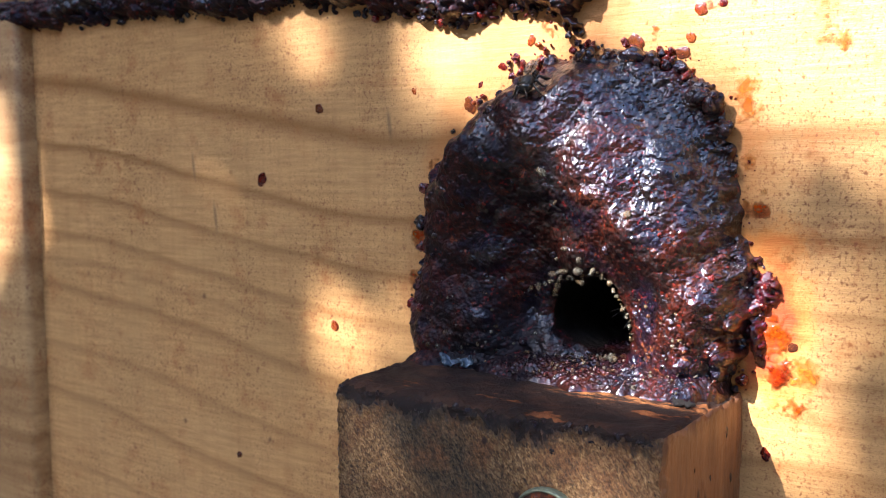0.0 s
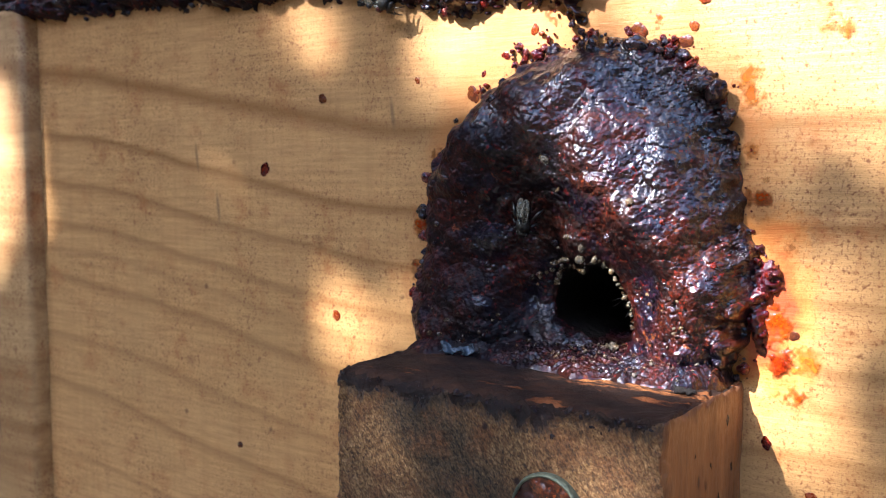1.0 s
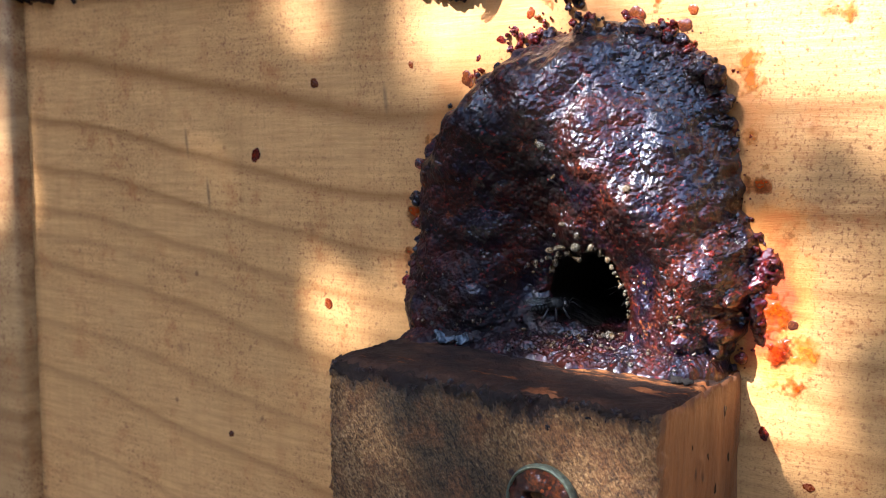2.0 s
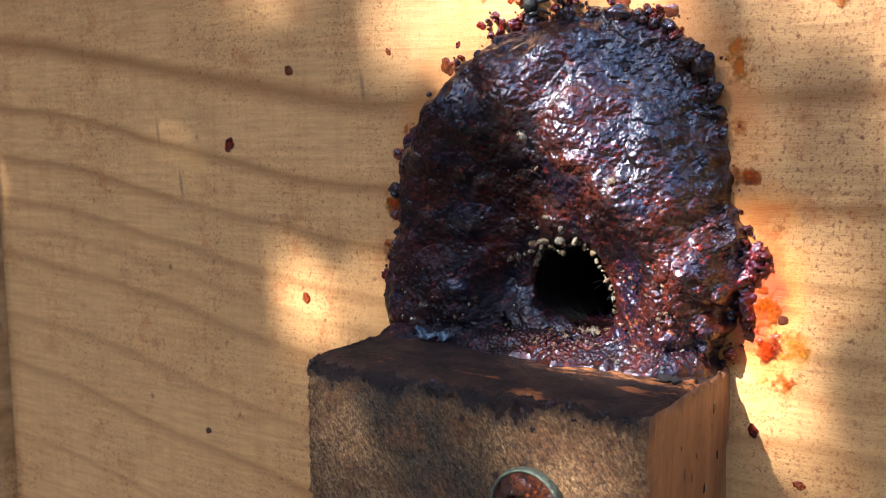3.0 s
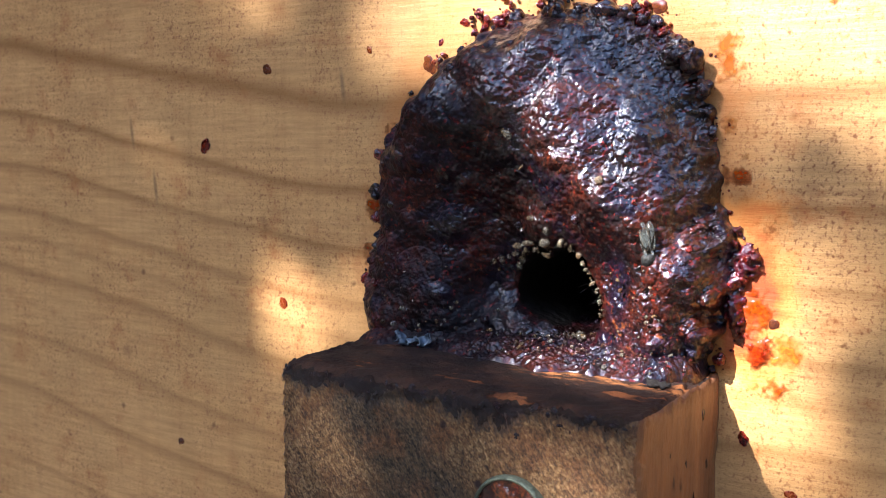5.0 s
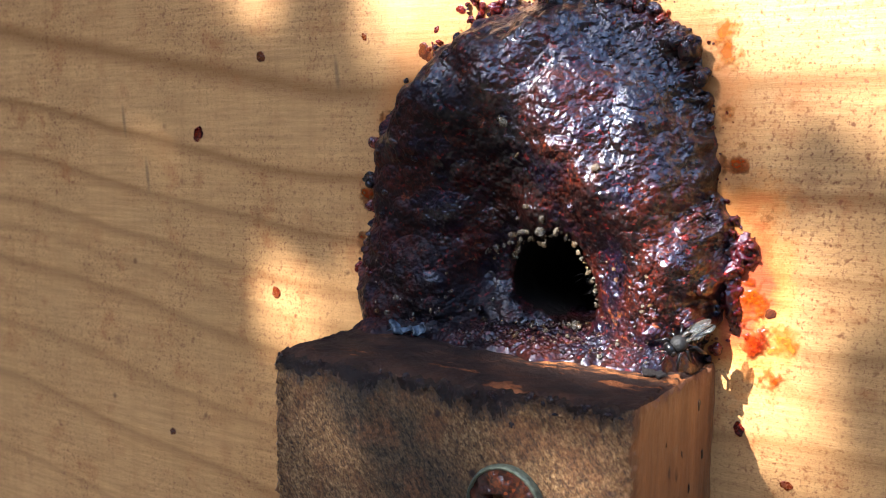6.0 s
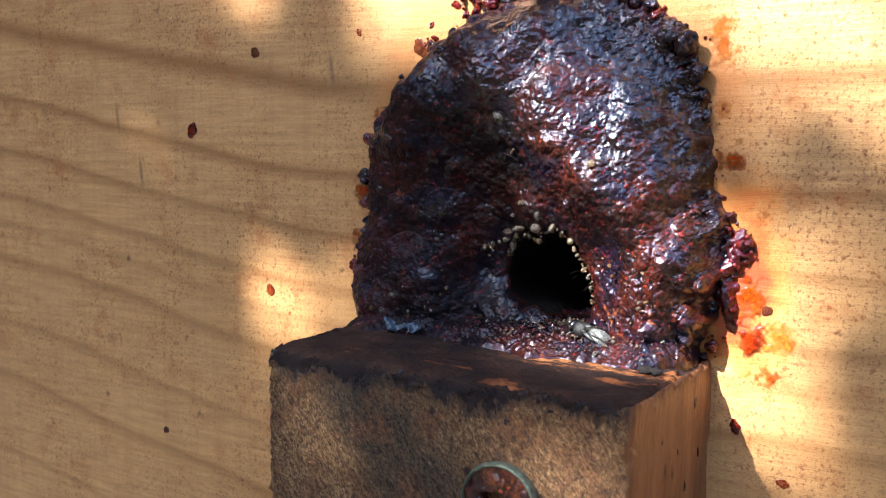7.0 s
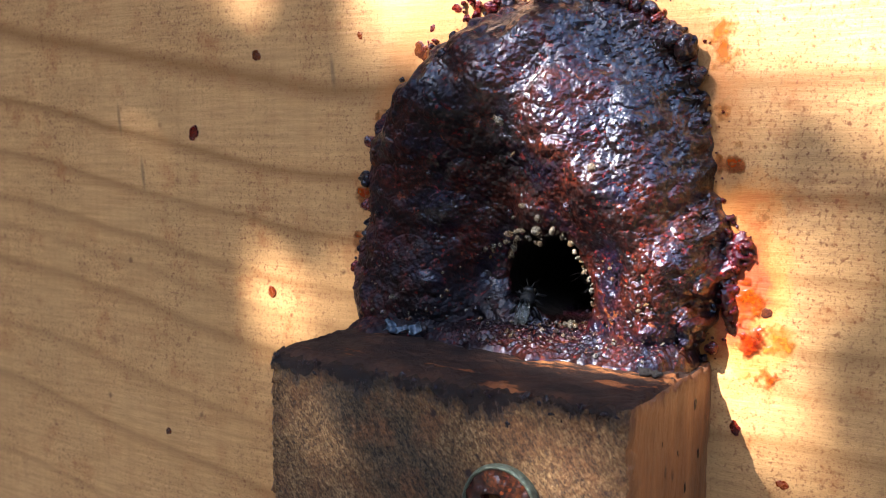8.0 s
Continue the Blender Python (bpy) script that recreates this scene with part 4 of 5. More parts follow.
def seam():
    step = 0.014
    xs, zs = np.arange(-12.6, 1.1, step), np.arange(3.1, 4.7, step)
    x, z = np.meshgrid(xs, zs)
    d = inside_depth(x, z, SEAM) + 0.07 * smooth_noise(x, z, 4.0, 61) + 0.06 * smooth_noise(x, z, 9.0, 62) + 0.05 * smooth_noise(x, z, 21.0, 66)
    h = (1 - (1 - np.clip(d / 0.2, 0, 1)) ** 2) * 0.2 + np.clip(d / 0.1, 0, 1) * (0.05 * smooth_noise(x, z, 6.0, 63) + pimples(x, z, 2600, 0.03, 0.10, 64, 0.8) + pimples(x, z, 12000, 0.015, 0.035, 65, 0.9)) - np.where(d < 0, 0.05, 0)
    keep = d > -0.02
    keep = keep[:-1, :-1] & keep[1:, :-1] & keep[:-1, 1:] & keep[1:, 1:]
    return used_only(np.stack([x, -h, z], -1).reshape(-1, 3), sheet_faces(keep, *x.shape))


joint = empty("resin_seam", "lumpy dark resin sealing the joint of the box", "resin")
link_mesh("resin_bead", *seam(), RESIN, joint)
LOWER = sorted(SEAM[2:19])
for k in range(130):
    x = -9.3 + 9.4 * rng.random() ** 0.8
    zed = np.interp(x, [p[0] for p in LOWER], [p[1] for p in LOWER]) + rng.normal(0.02, 0.035)
    r = 0.014 + 0.05 * rng.random() ** 2
    lump_at("resin_lump", x, -0.05, float(zed), r * (0.7 if x < -3 else 1.1), joint, RESIN_RED if x > -2.5 and rng.random() < 0.45 else RESIN_LUMP, rng.random() * 6)

# ---- droplets and smears on the panel ----
DROPS = ((-3.363, 2.673, 0.075, 0), (-4.3, 1.851, 0.09, 1), (-3.174, 0.133, 0.08, 2), (-4.817, -1.712, 0.06, 0), (-1.296, 2.649, 0.08, 0), (-1.25, 2.60, 0.05, 0), (-1.157, 2.852, 0.035, 1), (-2.0, 2.821, 0.04, 2), (-0.887, 3.021, 0.055, 1), (-0.562, 3.257, 0.06, 2), (0.543, 3.143, 0.10, 0), (0.99, 3.041, 0.075, 0), (2.032, 0.432, 0.055, 0), (1.756, 0.275, 0.06, 0), (1.73, 0.345, 0.06, 0), (1.827, -0.563, 0.06, 1), (1.154, 3.418, 0.08, 2), (1.071, 3.171, 0.06, 2), (-0.73, 3.10, 0.05, 1), (-0.66, 3.02, 0.06, 1), (2.227, -0.976, 0.05, 2), (1.36, 3.45, 0.05, 1))
for x, z, r, kind in DROPS:
    r *= 0.8
    ob = lump_at("resin_droplet", x, -r * 0.12, z, r, None, (DROP_BROWN, RESIN_RED, DROP_ORANGE)[kind], x * 2 + z + 20)
    ob.rotation_euler = (0, x * 5, 0)
    ob.scale = (r, r * 0.18, r * 1.15)
    tagged(ob, ("small dark brown resin droplet on the pine panel", "small wine-red resin droplet on the pine panel", "small translucent orange resin droplet on the pine panel")[kind], "resin droplet", "droplets on the panel")


def smear(name, outline, thick, mat, label, seed):
    """Resin spread on the wood: thin towards its ragged edge, with a few grains in it."""
    xs = np.arange(min(p[0] for p in outline) - 0.12, max(p[0] for p in outline) + 0.12, 0.009)
    zs = np.arange(min(p[1] for p in outline) - 0.12, max(p[1] for p in outline) + 0.12, 0.009)
    x, z = np.meshgrid(xs, zs)
    d = inside_depth(x, z, outline) + 0.06 * smooth_noise(x, z, 6.0, seed) + 0.05 * smooth_noise(x, z, 14.0, seed + 1) + 0.05 * smooth_noise(x, z, 33.0, seed + 4)
    h = (1 - (1 - np.clip(d / 0.14, 0, 1)) ** 2) * thick * (1 + 0.6 * smooth_noise(x, z, 9.0, seed + 2)) + np.clip(d / 0.06, 0, 1) * pimples(x, z, 160, 0.010, 0.04, seed + 3, 0.35) * min(thick / 0.03, 1.0)
    keep = d > 0.0
    keep = keep[:-1, :-1] & keep[1:, :-1] & keep[:-1, 1:] & keep[1:, 1:]
    faces = sheet_faces(keep, *x.shape)
    ids = np.unique(np.asarray(faces))
    ob = link_mesh(name, *used_only(np.stack([x, -h - 0.002, z], -1).reshape(-1, 3), faces), mat)
    ob.data.attributes.new("body", "FLOAT", "POINT").data.foreach_set("value", np.clip(d / 0.13, 0, 1).reshape(-1)[ids])
    return tagged(ob, label, "resin smear")


smear("resin_smear", [(1.52, 1.30), (1.70, 1.16), (1.90, 1.00), (1.93, 0.86), (1.82, 0.70), (1.80, 0.45), (1.72, 0.36), (1.56, 0.55)], 0.075, RESIN_FLOW, "thin wine-red resin smear beside the entrance", 70)
smear("resin_smear", [(1.78, 0.32), (2.07, 0.34), (2.05, 0.04), (1.90, 0.00), (1.80, 0.12)], 0.022, SMEAR_RED, "rust-red resin patch on sunlit pine", 75)
smear("resin_smear", [(2.00, 0.34), (2.30, 0.32), (2.26, 0.10), (2.03, 0.10)], 0.010, RESIN_YELLOW, "thin amber resin patch on sunlit pine", 80)
smear("resin_smear", [(1.90, -0.06), (2.16, -0.10), (2.14, -0.28), (1.95, -0.25)], 0.010, RESIN_ORANGE, "thin orange resin patch on sunlit pine", 85)
smear("resin_smear", [(1.74, 0.70), (2.00, 0.72), (2.00, 0.42), (1.80, 0.30)], 0.012, RESIN_ORANGE, "thin orange resin film beside the entrance", 90)
for x, z, r, mat, tone in ((1.56, 2.72, 0.12, RESIN_YELLOW, "amber"), (1.60, 2.50, 0.12, RESIN_YELLOW, "amber"), (1.60, 2.05, 0.10, RESIN_YELLOW, "amber"), (1.72, 1.82, 0.11, RESIN_YELLOW, "amber"), (1.72, 1.62, 0.12, RESIN_ORANGE, "orange"), (1.93, 1.22, 0.11, RESIN_ORANGE, "orange"), (1.25, 3.42, 0.13, RESIN_ORANGE, "orange"), (0.75, 3.28, 0.09, RESIN_ORANGE, "orange"), (-0.35, 3.36, 0.09, RESIN_ORANGE, "orange"), (-1.98, 0.75, 0.11, RESIN_ORANGE, "orange"), (-1.95, 1.25, 0.11, RESIN_ORANGE, "orange"), (-1.72, 2.05, 0.10, RESIN_ORANGE, "orange")):
    smear("resin_smear", [(x + r * math.cos(a) * 1.1, z + r * math.sin(a) * (0.9 + 0.3 * math.sin(x * 9))) for a in (0, 0.8, 1.6, 2.4, 3.2, 4.0, 4.8, 5.6)], 0.006, mat, "thin " + tone + " resin spot on pine beside the hood", 110 + int(x * 40) % 50 + int(z * 7))
smear("resin_smear", [(2.05, 2.98), (2.4, 2.98), (2.42, 3.1), (2.3, 3.15), (2.34, 3.7), (2.16, 3.7), (2.14, 3.15)], 0.016, RESIN_YELLOW, "crusty amber resin smear on bright pine", 95)


# ---- bees ----
def bee(name, label):
    """A small black stingless bee, four millimetres with its wings; it looks along +y."""
    b = empty(name, label, "bee", "stingless bees")
    head = part("head", ball(bmesh.new(), (0, 0.098, 0.0), (0.055, 0.036, 0.045), 3), CHITIN, b)
    for s in (-1, 1):
        part("eye", ball(bmesh.new(), (s * 0.043, 0.100, 0.004), (0.016, 0.022, 0.032), 2), EYE, head)
        part("antenna", tube(bmesh.new(), [(s * 0.012, 0.128, 0.01), (s * 0.03, 0.165, 0.03), (s * 0.045, 0.20, 0.0), (s * 0.05, 0.225, -0.02)], [0.006, 0.006, 0.005, 0.004]), CHITIN, head)
    thorax = bmesh.new()
    ball(thorax, (0, 0.02, 0.008), (0.062, 0.066, 0.058), 3, 0.04, 2)
    ball(thorax, (0, -0.038, 0.014), (0.035, 0.025, 0.032), 2)
    part("thorax", thorax, FUZZ, b, "downy grey-black thorax")
    abdomen = bmesh.new()
    for k, (y, r) in enumerate(((-0.065, 0.046), (-0.095, 0.055), (-0.125, 0.054), (-0.153, 0.045), (-0.178, 0.03))):
        ball(abdomen, (0, y, -0.006 - 0.004 * k), (r, 0.026, r * 0.8), 2)
    part("abdomen", abdomen, CHITIN, b, "banded glossy black abdomen")
    for s in (-1, 1):
        for long, wide, out, up in ((0.26, 0.040, 0.02, 0.054), (0.18, 0.034, 0.10, 0.046)):
            bm = bmesh.new()
            ring = []
            for k in range(18):
                a = k * math.tau / 18
                u = 0.5 - 0.5 * math.cos(a)
                w = math.sin(a) * wide * (0.35 + 0.65 * u ** 0.6)
                ring.append(bm.verts.new((s * (0.022 + u * long * out * 0.5 + w), 0.0 - u * long, up + 0.012 * math.sin(u * 3.1) - abs(w) * 0.15)))
            f = bm.faces.new(ring)
            bmesh.ops.poke(bm, faces=[f])
            bmesh.ops.solidify(bm, geom=bm.faces[:], thickness=0.002)
            part("wing", bm, WING, b, "clear greenish-grey wing")
        for y, fwd, reach in ((0.05, 0.06, 0.08), (0.015, -0.01, 0.085), (-0.025, -0.09, 0.09)):
            pts = [(s * 0.04, y, -0.025), (s * (0.04 + reach * 0.45), y + fwd * 0.4, 0.012), (s * (0.04 + reach * 0.8), y + fwd * 0.8, -0.045), (s * (0.05 + reach), y + fwd * 1.15, -0.068)]
            part("leg", tube(bmesh.new(), pts, [0.010, 0.012, 0.011 if y > -0.02 else 0.018, 0.005]), CHITIN, b)
    for piece in b.children_recursive:
        piece.data.transform(Matrix.Scale(1.14, 4))
    return b


walker = bee("bee", "small black bee walking over the resin hood")
lander = bee("bee", "small black bee with shining wings, walking to the entrance")
climber = bee("bee", "small black bee clinging under the resin seam")
guard = bee("bee", "small black bee keeping watch inside the dark hole")

# ---- shrub between the sun and the hive ----
GAPS = ((-3.75, 3.55, 0.5, 0.3), (-1.3, 3.15, 0.9, 0.6), (-0.5, 3.4, 0.6, 0.5), (2.45, 3.47, 2.0, 0.9), (3.2, 2.5, 0.5, 0.8), (0.30, 2.15, 0.35, 0.15), (0.35, 0.75, 0.28, 0.22),
        (0.80, 1.28, 0.45, 0.40), (1.25, 0.62, 0.52, 0.75), (1.1, -0.4, 0.75, 0.45), (2.0, -0.15, 0.34, 0.55), (2.35, 0.6, 0.12, 0.08), (2.0, 2.0, 0.05, 0.0),
        (1.95, -2.4, 0.5, 0.25), (-0.35, -2.05, 0.24, 0.26), (-3.4, 0.42, 0.5, -0.04), (-3.0, -0.05, 0.45, 0.05), (-2.35, 0.0, 0.26, 0.22),
        (-5.0, 2.6, 0.10, 0.20), (-6.5, 2.7, 0.13, 0.25), (-5.27, 1.46, 0.13, 0.22), (-8.6, 3.5, 0.0, 0.12), (-10.2, 1.5, 1.2, 1.6))
HALF = ((2.1, 1.8, 0.6, 0.5), (2.2, 0.8, 0.6, 0.6), (3.1, -0.5, 0.8, 1.5), (-4.8, 3.6, 0.5, 0.4), (-7.8, 0.2, 0.7, 1.2), (2.9, 1.0, 0.5, 0.3))


def shrub(x0, x1, z0, z1, pitch, seed, stem, twigs):
    """Leaves a metre sunward, with the gaps through which the light falls."""
    ob = empty("shrub_branch", "leafy green branch that shades the hive", "shrub", "branches of the shrub")
    r = np.random.default_rng(seed)
    bm = bmesh.new()
    way = np.array(SUN_WAY)
    for gx in np.arange(x0, x1, pitch):
        for gz in np.arange(z0, z1, pitch):
            px, pz = gx + r.normal(0, 0.16), gz + r.normal(0, 0.16)
            thin, far, tilt, lean, spin, long, wide = r.random(), r.uniform(62, 84), r.normal(0, 0.5), r.normal(0, 0.5), r.uniform(0, 6.3), r.uniform(0.45, 0.62), r.uniform(0.28, 0.38)
            if seed == 12 and any(((px - a) / (c + 0.25)) ** 2 + ((pz - b) / (e + 0.25)) ** 2 < 1 for a, b, c, e in GAPS):
                continue
            if seed == 12 and thin < 0.44 and any(((px - a) / c) ** 2 + ((pz - b) / e) ** 2 < 1 for a, b, c, e in HALF):
                continue
            p = np.array([px, 0.0, pz]) - way * far
            q = Vector(-SUN_WAY).to_track_quat("Z", "Y").to_matrix() @ Euler((tilt, lean, spin)).to_matrix()
            mid = []
            for s, w, up in ((-1, 0.0, 0.0), (-0.45, 0.85, 0.05), (0.15, 1.0, 0.08), (0.65, 0.6, 0.04), (1, 0.0, -0.06)):
                mid.append([bm.verts.new(Vector(p) + q @ Vector((wide * w * t, long * s, up - 0.05 * abs(t)))) for t in ((-1, 0, 1) if w else (0,))])
            a, b, c, e, f = mid
            bm.faces.new((a[0], b[1], b[0])), bm.faces.new((a[0], b[2], b[1]))
            for m0, m1 in ((b, c), (c, e)):
                bm.faces.new((m0[0], m0[1], m1[1], m1[0])), bm.faces.new((m0[1], m0[2], m1[2], m1[1]))
            bm.faces.new((e[0], e[1], f[0])), bm.faces.new((e[1], e[2], f[0]))
    tagged(part("foliage", bm, LEAF, ob), kind="stuff")
    part("stem", tube(bmesh.new(), stem, [1.6, 1.3, 1.0, 0.7, 0.2], 10), BARK, ob)
    for a, b in twigs:
        part("twig", tube(bmesh.new(), [a, tuple((p + q) / 2 + 0.4 for p, q in zip(a, b)), b], [0.12, 0.09, 0.04], 8), BARK, ob)
    return ob


branch = shrub(-14, 5.5, -5, 6.5, 0.33, 12, [(-37, -66, -12.2), (-37, -60, 20), (-36, -52, 50), (-34, -50, 57), (-15, -50, 58.5)],
               [((-30, -50, 57.5), (-29, -50, 53)), ((-24, -50, 58), (-24, -49, 54)), ((-18, -50, 58), (-19, -49, 55))])
sprig = shrub(1.4, 3.4, 1.7, 3.9, 0.62, 5, [(4, -64, -12.2), (3, -60, 20), (0, -54, 44), (-8, -50, 55), (-15, -50, 57)],
              [((-13, -50, 56.5), (-17, -50, 53.5))])


spray = shrub(-2.5, -0.5, 2.5, 3.8, 0.55, 8, [(-50, -66, -12.2), (-50, -60, 20), (-46, -55, 45), (-38, -52, 56), (-30, -50, 57.5)],
              [((-33, -51, 57), (-27, -50, 54.5))])


# ---- what moves ----
def stand(x, y, z, up, ahead):
    """A bee's pose: its feet at a place, its back towards up, looking ahead."""
    up = Vector(up).normalized()
    ahead = Vector(ahead)
    ahead = (ahead - up * ahead.dot(up)).normalized()
    side = ahead.cross(up)
    m = Matrix((side, ahead, up)).transposed().to_4x4()
    return Matrix.Translation((Vector((x, y, z)) + up * 0.07) * U) @ m


DOWN, OUT, FLOOR = (0, 0, -1), (0.05, -0.97, 0.1), (0, -0.65, 0.75)


def motions():
    walk(branch, [(0.0, pose(0, 0, 0)), (1.5, pose(0.0005, 0, 0)), (3.0, pose(-0.001, 0, 0.0005)), (4.5, pose(0, 0, 0)), (6.5, pose(0.0008, 0, -0.0004)), (8.0, pose(0, 0, 0))])
    walk(sprig, [(0.0, pose(0.030, 0, 0.022)), (1.5, pose(0.028, 0, 0.020)), (2.8, pose(0.002, 0, 0.001)), (3.0, pose(0.002, 0, 0.001)), (3.4, pose(0.020, 0, 0.015)), (4.5, pose(0.018, 0, 0.014)), (6.0, pose(0.028, 0, 0.020)), (6.5, pose(0.012, 0, 0.009)), (7.0, pose(0.018, 0, 0.014)), (8.0, pose(0.028, 0, 0.020))])
    walk(spray, [(0.0, pose(-0.020, 0, 0.030)), (1.7, pose(-0.020, 0, 0.030)), (2.8, pose(-0.008, 0, 0.011)), (3.4, pose(-0.008, 0, 0.011)), (3.7, pose(-0.014, 0, 0.020)), (4.0, pose(-0.008, 0, 0.012)), (4.4, pose(-0.005, 0, 0.007)), (4.7, pose(-0.005, 0, 0.007)), (6.0, pose(-0.020, 0, 0.030)), (6.5, pose(-0.008, 0, 0.011)), (7.0, pose(-0.015, 0, 0.021)), (8.0, pose(-0.018, 0, 0.026))])
    walk(walker, [
        (0.0, stand(-0.25, -0.60, 2.74, (0, -0.6, 0.8), (0.1, -0.6, -0.6))),
        (0.1, stand(-0.21, -0.69, 2.66, (0, -0.7, 0.7), (0.05, -0.5, -0.6))),
        (0.2, stand(-0.19, -0.76, 2.58, (0.05, -0.85, 0.5), (0, -0.3, -0.8))),
        (0.3, stand(-0.205, -0.82, 2.47, (0.05, -0.97, 0.2), DOWN)),
        (0.4, stand(-0.205, -0.845, 2.25, (0.1, -0.99, 0.0), (-0.1, 0, -1))),
        (0.5, stand(-0.225, -0.83, 2.06, (0.1, -0.98, -0.2), (-0.1, 0, -1))),
        (0.6, stand(-0.235, -0.77, 1.98, (0.1, -0.95, -0.3), (0.1, 0.2, -1))),
        (0.7, stand(-0.24, -0.715, 1.83, (0.1, -0.9, -0.4), (-0.1, 0.3, -1))),
        (0.8, stand(-0.31, -0.60, 1.62, (0.1, -0.9, -0.45), (-0.3, 0.4, -1))),
        (1.0, stand(-0.37, -0.49, 1.39, (0.1, -0.9, -0.4), (-0.3, 0.3, -1))),
        (1.2, stand(-0.46, -0.38, 1.12, (0.2, -0.93, -0.3), (-0.4, 0.2, -1))),
        (1.3, stand(-0.53, -0.35, 0.99, (0.25, -0.94, -0.1), (-0.4, 0.1, -1))),
        (1.5, stand(-0.57, -0.30, 0.74, (0.3, -0.95, 0.0), (0.1, 0.1, -1))),
        (1.7, stand(-0.47, -0.25, 0.54, (0.35, -0.9, 0.2), (0.7, 0.2, -0.8))),
        (1.9, stand(-0.28, -0.20, 0.42, (0.2, -0.6, 0.7), (0.9, 0.4, -0.3))),
        (2.2, stand(0.02, 0.15, 0.28, (0, -0.1, 1), (0.4, 1, 0))),
        (2.6, stand(0.15, 1.2, 0.26, (0, 0, 1), (0.1, 1, 0))),
        (8.0, stand(0.15, 1.2, 0.26, (0, 0, 1), (0.1, 1, 0))),
    ])
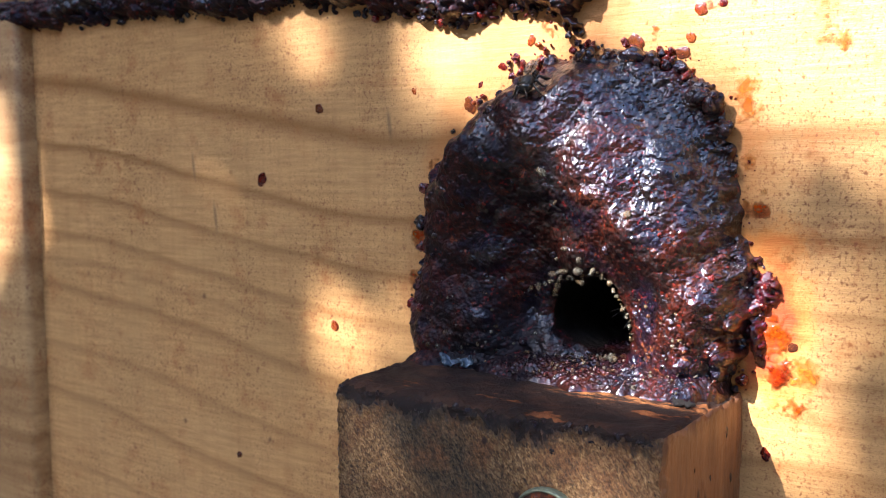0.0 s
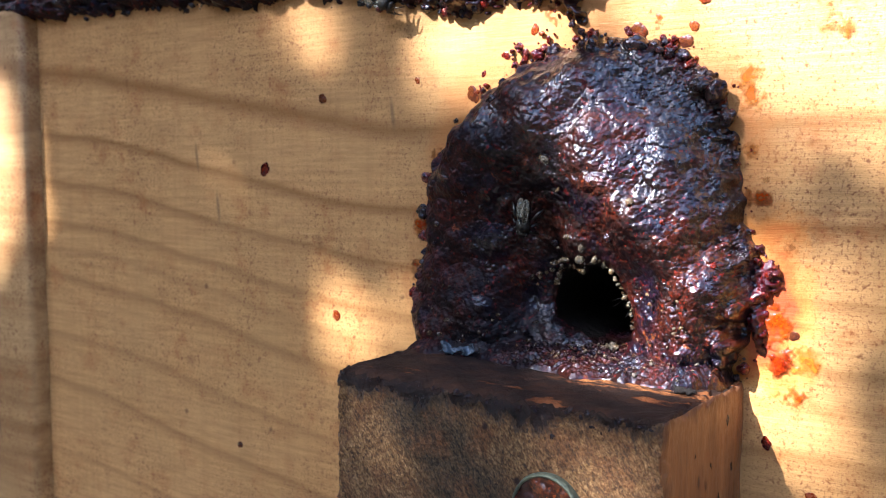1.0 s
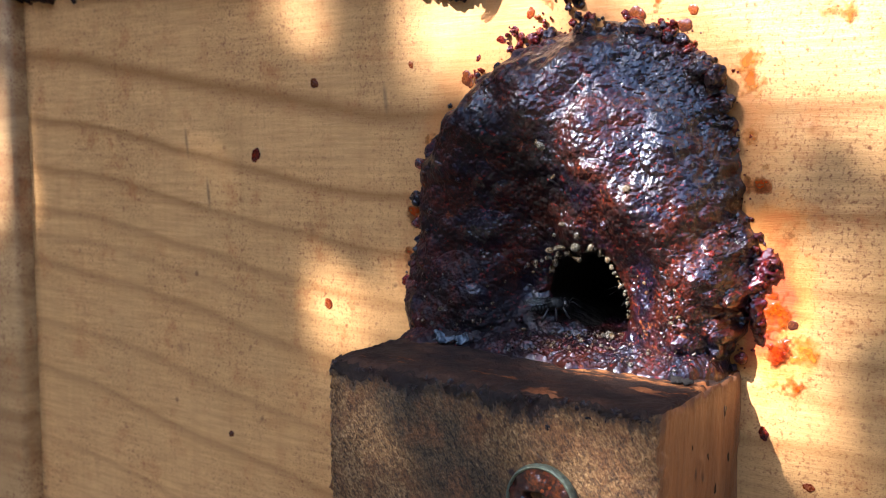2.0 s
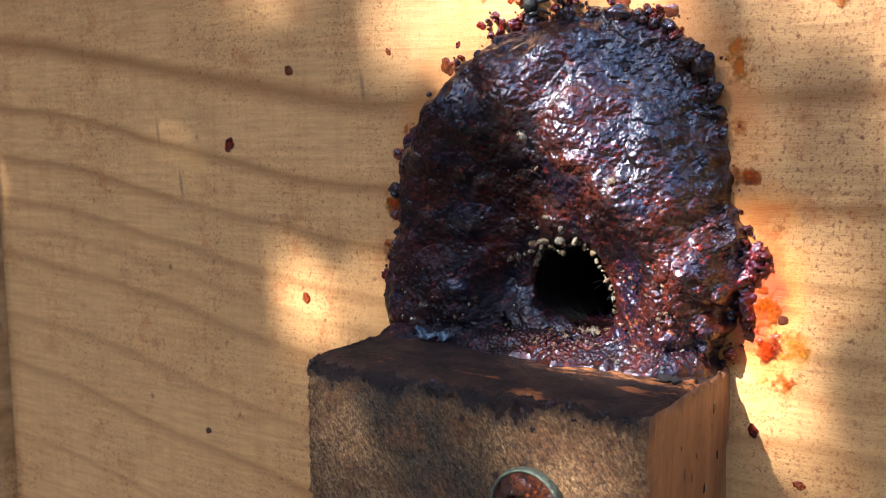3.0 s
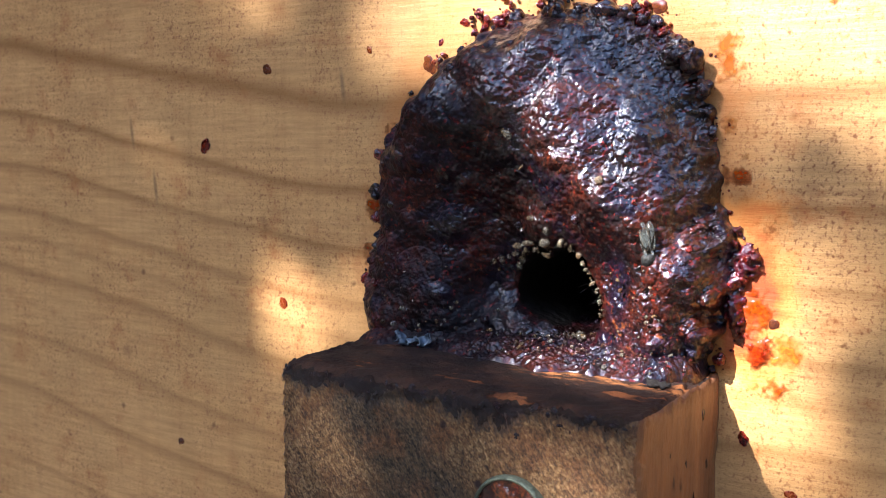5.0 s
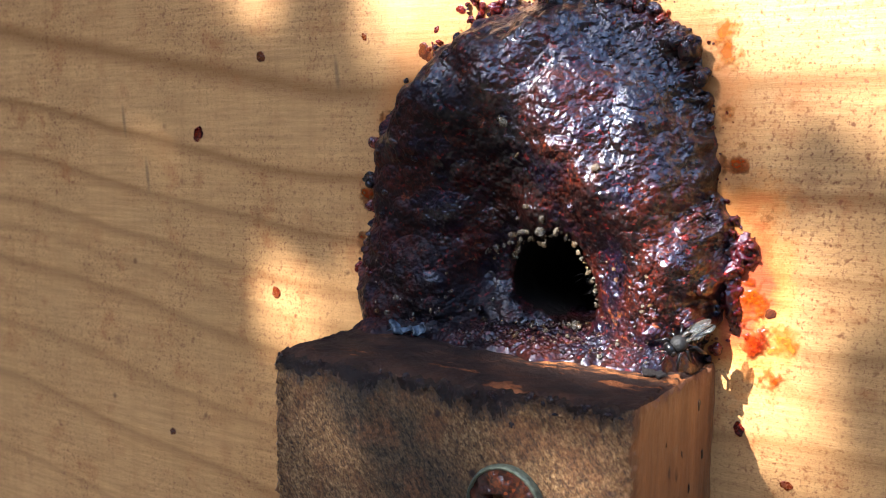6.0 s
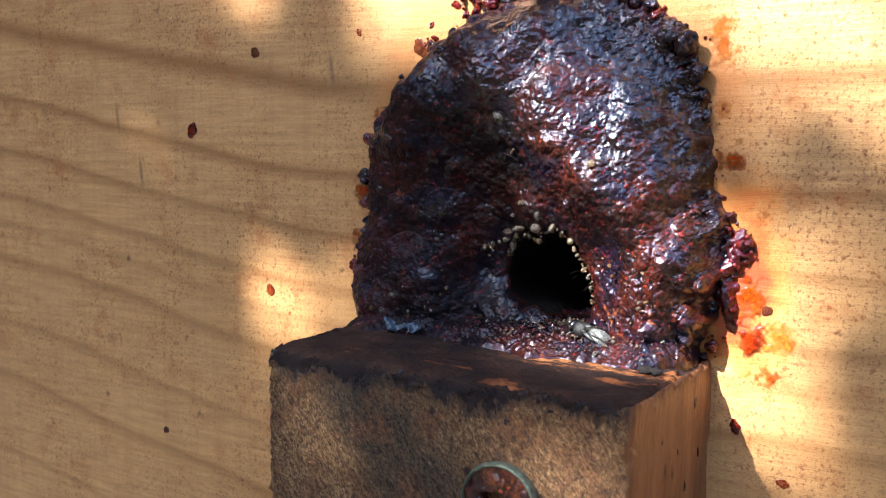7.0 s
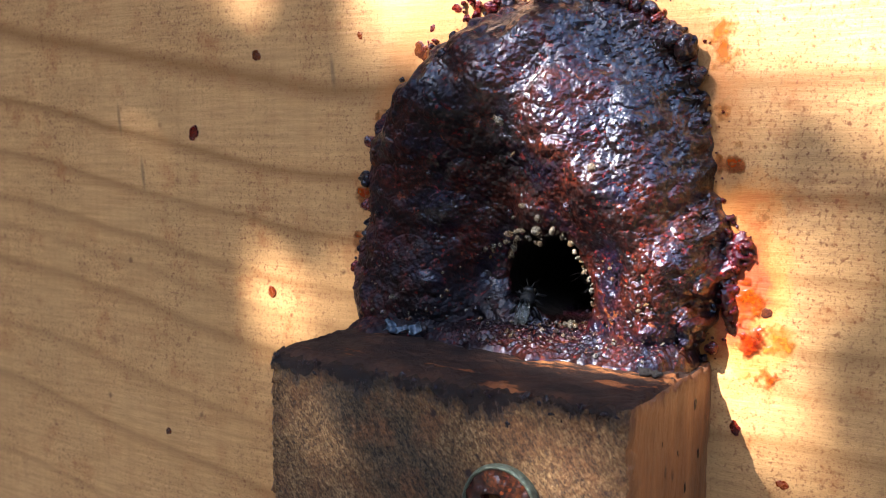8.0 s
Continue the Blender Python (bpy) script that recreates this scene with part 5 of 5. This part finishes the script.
    walk(lander, [
        (0.0, stand(1.0, 0.05, 5.2, (0, -1, 0), (-0.4, 0, -1))),
        (2.4, stand(1.0, 0.05, 5.2, (0, -1, 0), (-0.4, 0, -1))),
        (2.7, stand(0.5, -0.28, 4.3, (0, -1, 0.1), (-0.5, 0, -1))),
        (2.85, stand(-0.15, -0.26, 3.55, (0, -1, -0.1), (-0.5, 0, -1))),
        (3.0, stand(-0.31, -0.03, 3.18, (0, -1, 0), (0.2, 0, -1))),
        (3.1, stand(-0.28, -0.06, 3.13, (0, -0.9, 0.4), (0.5, -0.2, -0.8))),
        (3.2, stand(-0.17, -0.14, 3.06, (0, -0.6, 0.8), (0.8, -0.5, -0.5))),
        (3.3, stand(0.03, -0.31, 2.95, (0.1, -0.5, 0.85), (0.8, -0.6, -0.3))),
        (3.4, stand(0.17, -0.49, 2.76, (0.2, -0.6, 0.8), (0.6, -0.6, -0.5))),
        (3.5, stand(0.29, -0.56, 2.62, (0.25, -0.65, 0.7), (0.5, -0.4, -0.6))),
        (3.6, stand(0.39, -0.59, 2.53, (0.3, -0.8, 0.5), (0.4, -0.2, -0.8))),
        (3.8, stand(0.53, -0.58, 2.44, (0.4, -0.9, 0.2), (0.3, 0, -0.9))),
        (4.0, stand(0.68, -0.58, 2.18, (0.45, -0.89, 0.05), (0.5, 0.2, -0.9))),
        (4.2, stand(0.90, -0.57, 1.92, (0.4, -0.9, 0.0), (0.6, 0.2, -0.8))),
        (4.4, stand(1.05, -0.52, 1.63, (0.45, -0.88, -0.1), (0.35, 0.1, -0.9))),
        (4.5, stand(1.085, -0.48, 1.49, (0.45, -0.88, -0.1), (0.2, 0.1, -1))),
        (4.6, stand(1.065, -0.47, 1.38, (0.45, -0.88, -0.1), (-0.2, 0, -1))),
        (4.7, stand(1.02, -0.47, 1.27, (0.4, -0.9, -0.1), (-0.3, 0, -1))),
        (5.2, stand(1.22, -0.42, 0.78, (0.5, -0.86, 0.0), (0.5, 0, -1))),
        (5.6, stand(1.46, -0.44, 0.30, (0.6, -0.7, 0.3), (0.3, 0, -1))),
        (5.8, stand(1.48, -0.48, 0.19, (0.6, -0.65, 0.45), (-0.1, -0.4, -0.9))),
        (6.0, stand(1.45, -0.50, 0.18, (0.35, -0.7, 0.6), (-0.6, -0.4, -0.5))),
        (6.2, stand(1.38, -0.52, 0.17, (0.1, -0.7, 0.7), (-1, -0.1, 0.0))),
        (6.4, stand(1.25, -0.52, 0.16, FLOOR, (-1, 0, 0.1))),
        (6.5, stand(1.19, -0.51, 0.15, FLOOR, (-1, 0.05, 0.0))),
        (6.6, stand(1.11, -0.50, 0.14, FLOOR, (-1, 0.1, 0.05))),
        (6.7, stand(1.01, -0.48, 0.14, FLOOR, (-1, 0.1, 0.05))),
        (6.8, stand(0.88, -0.44, 0.14, FLOOR, (-1, 0.3, 0.1))),
        (6.9, stand(0.74, -0.38, 0.13, FLOOR, (-0.9, 0.5, 0.15))),
        (7.0, stand(0.63, -0.36, 0.12, FLOOR, (-0.9, 0.4, 0.2))),
        (7.1, stand(0.52, -0.36, 0.12, FLOOR, (-1, 0.2, 0.2))),
        (7.2, stand(0.40, -0.34, 0.12, FLOOR, (-1, 0.3, 0.2))),
        (7.4, stand(0.24, -0.28, 0.14, FLOOR, (-0.9, 0.5, 0.3))),
        (7.6, stand(0.15, -0.23, 0.16, FLOOR, (-0.8, 0.5, 0.4))),
        (7.8, stand(0.03, -0.17, 0.22, (0.1, -0.7, 0.7), (-0.6, 0.6, 0.7))),
        (8.0, stand(-0.06, -0.08, 0.30, (0.2, -0.7, 0.65), (-0.1, 0.7, 0.8))),
    ])
    walk(climber, [
        (0.0, stand(-2.45, -0.30, 4.30, (0, -1, 0), (0.2, 0, -1))),
        (0.5, stand(-2.28, -0.28, 3.86, (0, -0.9, -0.4), (0.1, 0, -1))),
        (0.7, stand(-2.25, -0.24, 3.74, (0, -0.8, -0.6), (0.2, 0.2, -1))),
        (1.0, stand(-2.28, -0.21, 3.69, (0, -0.8, -0.6), (0.8, 0.2, -0.5))),
        (1.2, stand(-2.15, -0.20, 3.64, (0, -0.8, -0.6), (1, 0, -0.2))),
        (1.5, stand(-1.87, -0.20, 3.58, (0, -0.85, -0.5), (1, 0, 0.1))),
        (1.7, stand(-1.6, -0.22, 3.62, (0, -0.9, -0.4), (1, 0, 0.4))),
        (2.2, stand(-1.0, -0.32, 3.95, (0, -1, 0), (0.6, 0, 1))),
        (8.0, stand(-1.0, -0.32, 3.95, (0, -1, 0), (0.6, 0, 1))),
    ])
    watch = stand(0.44, 0.34, 0.46, (0.3, -0.2, 1), (-0.9, -0.6, 0.1))
    walk(guard, [(0.0, watch), (8.0, watch)])


motions()
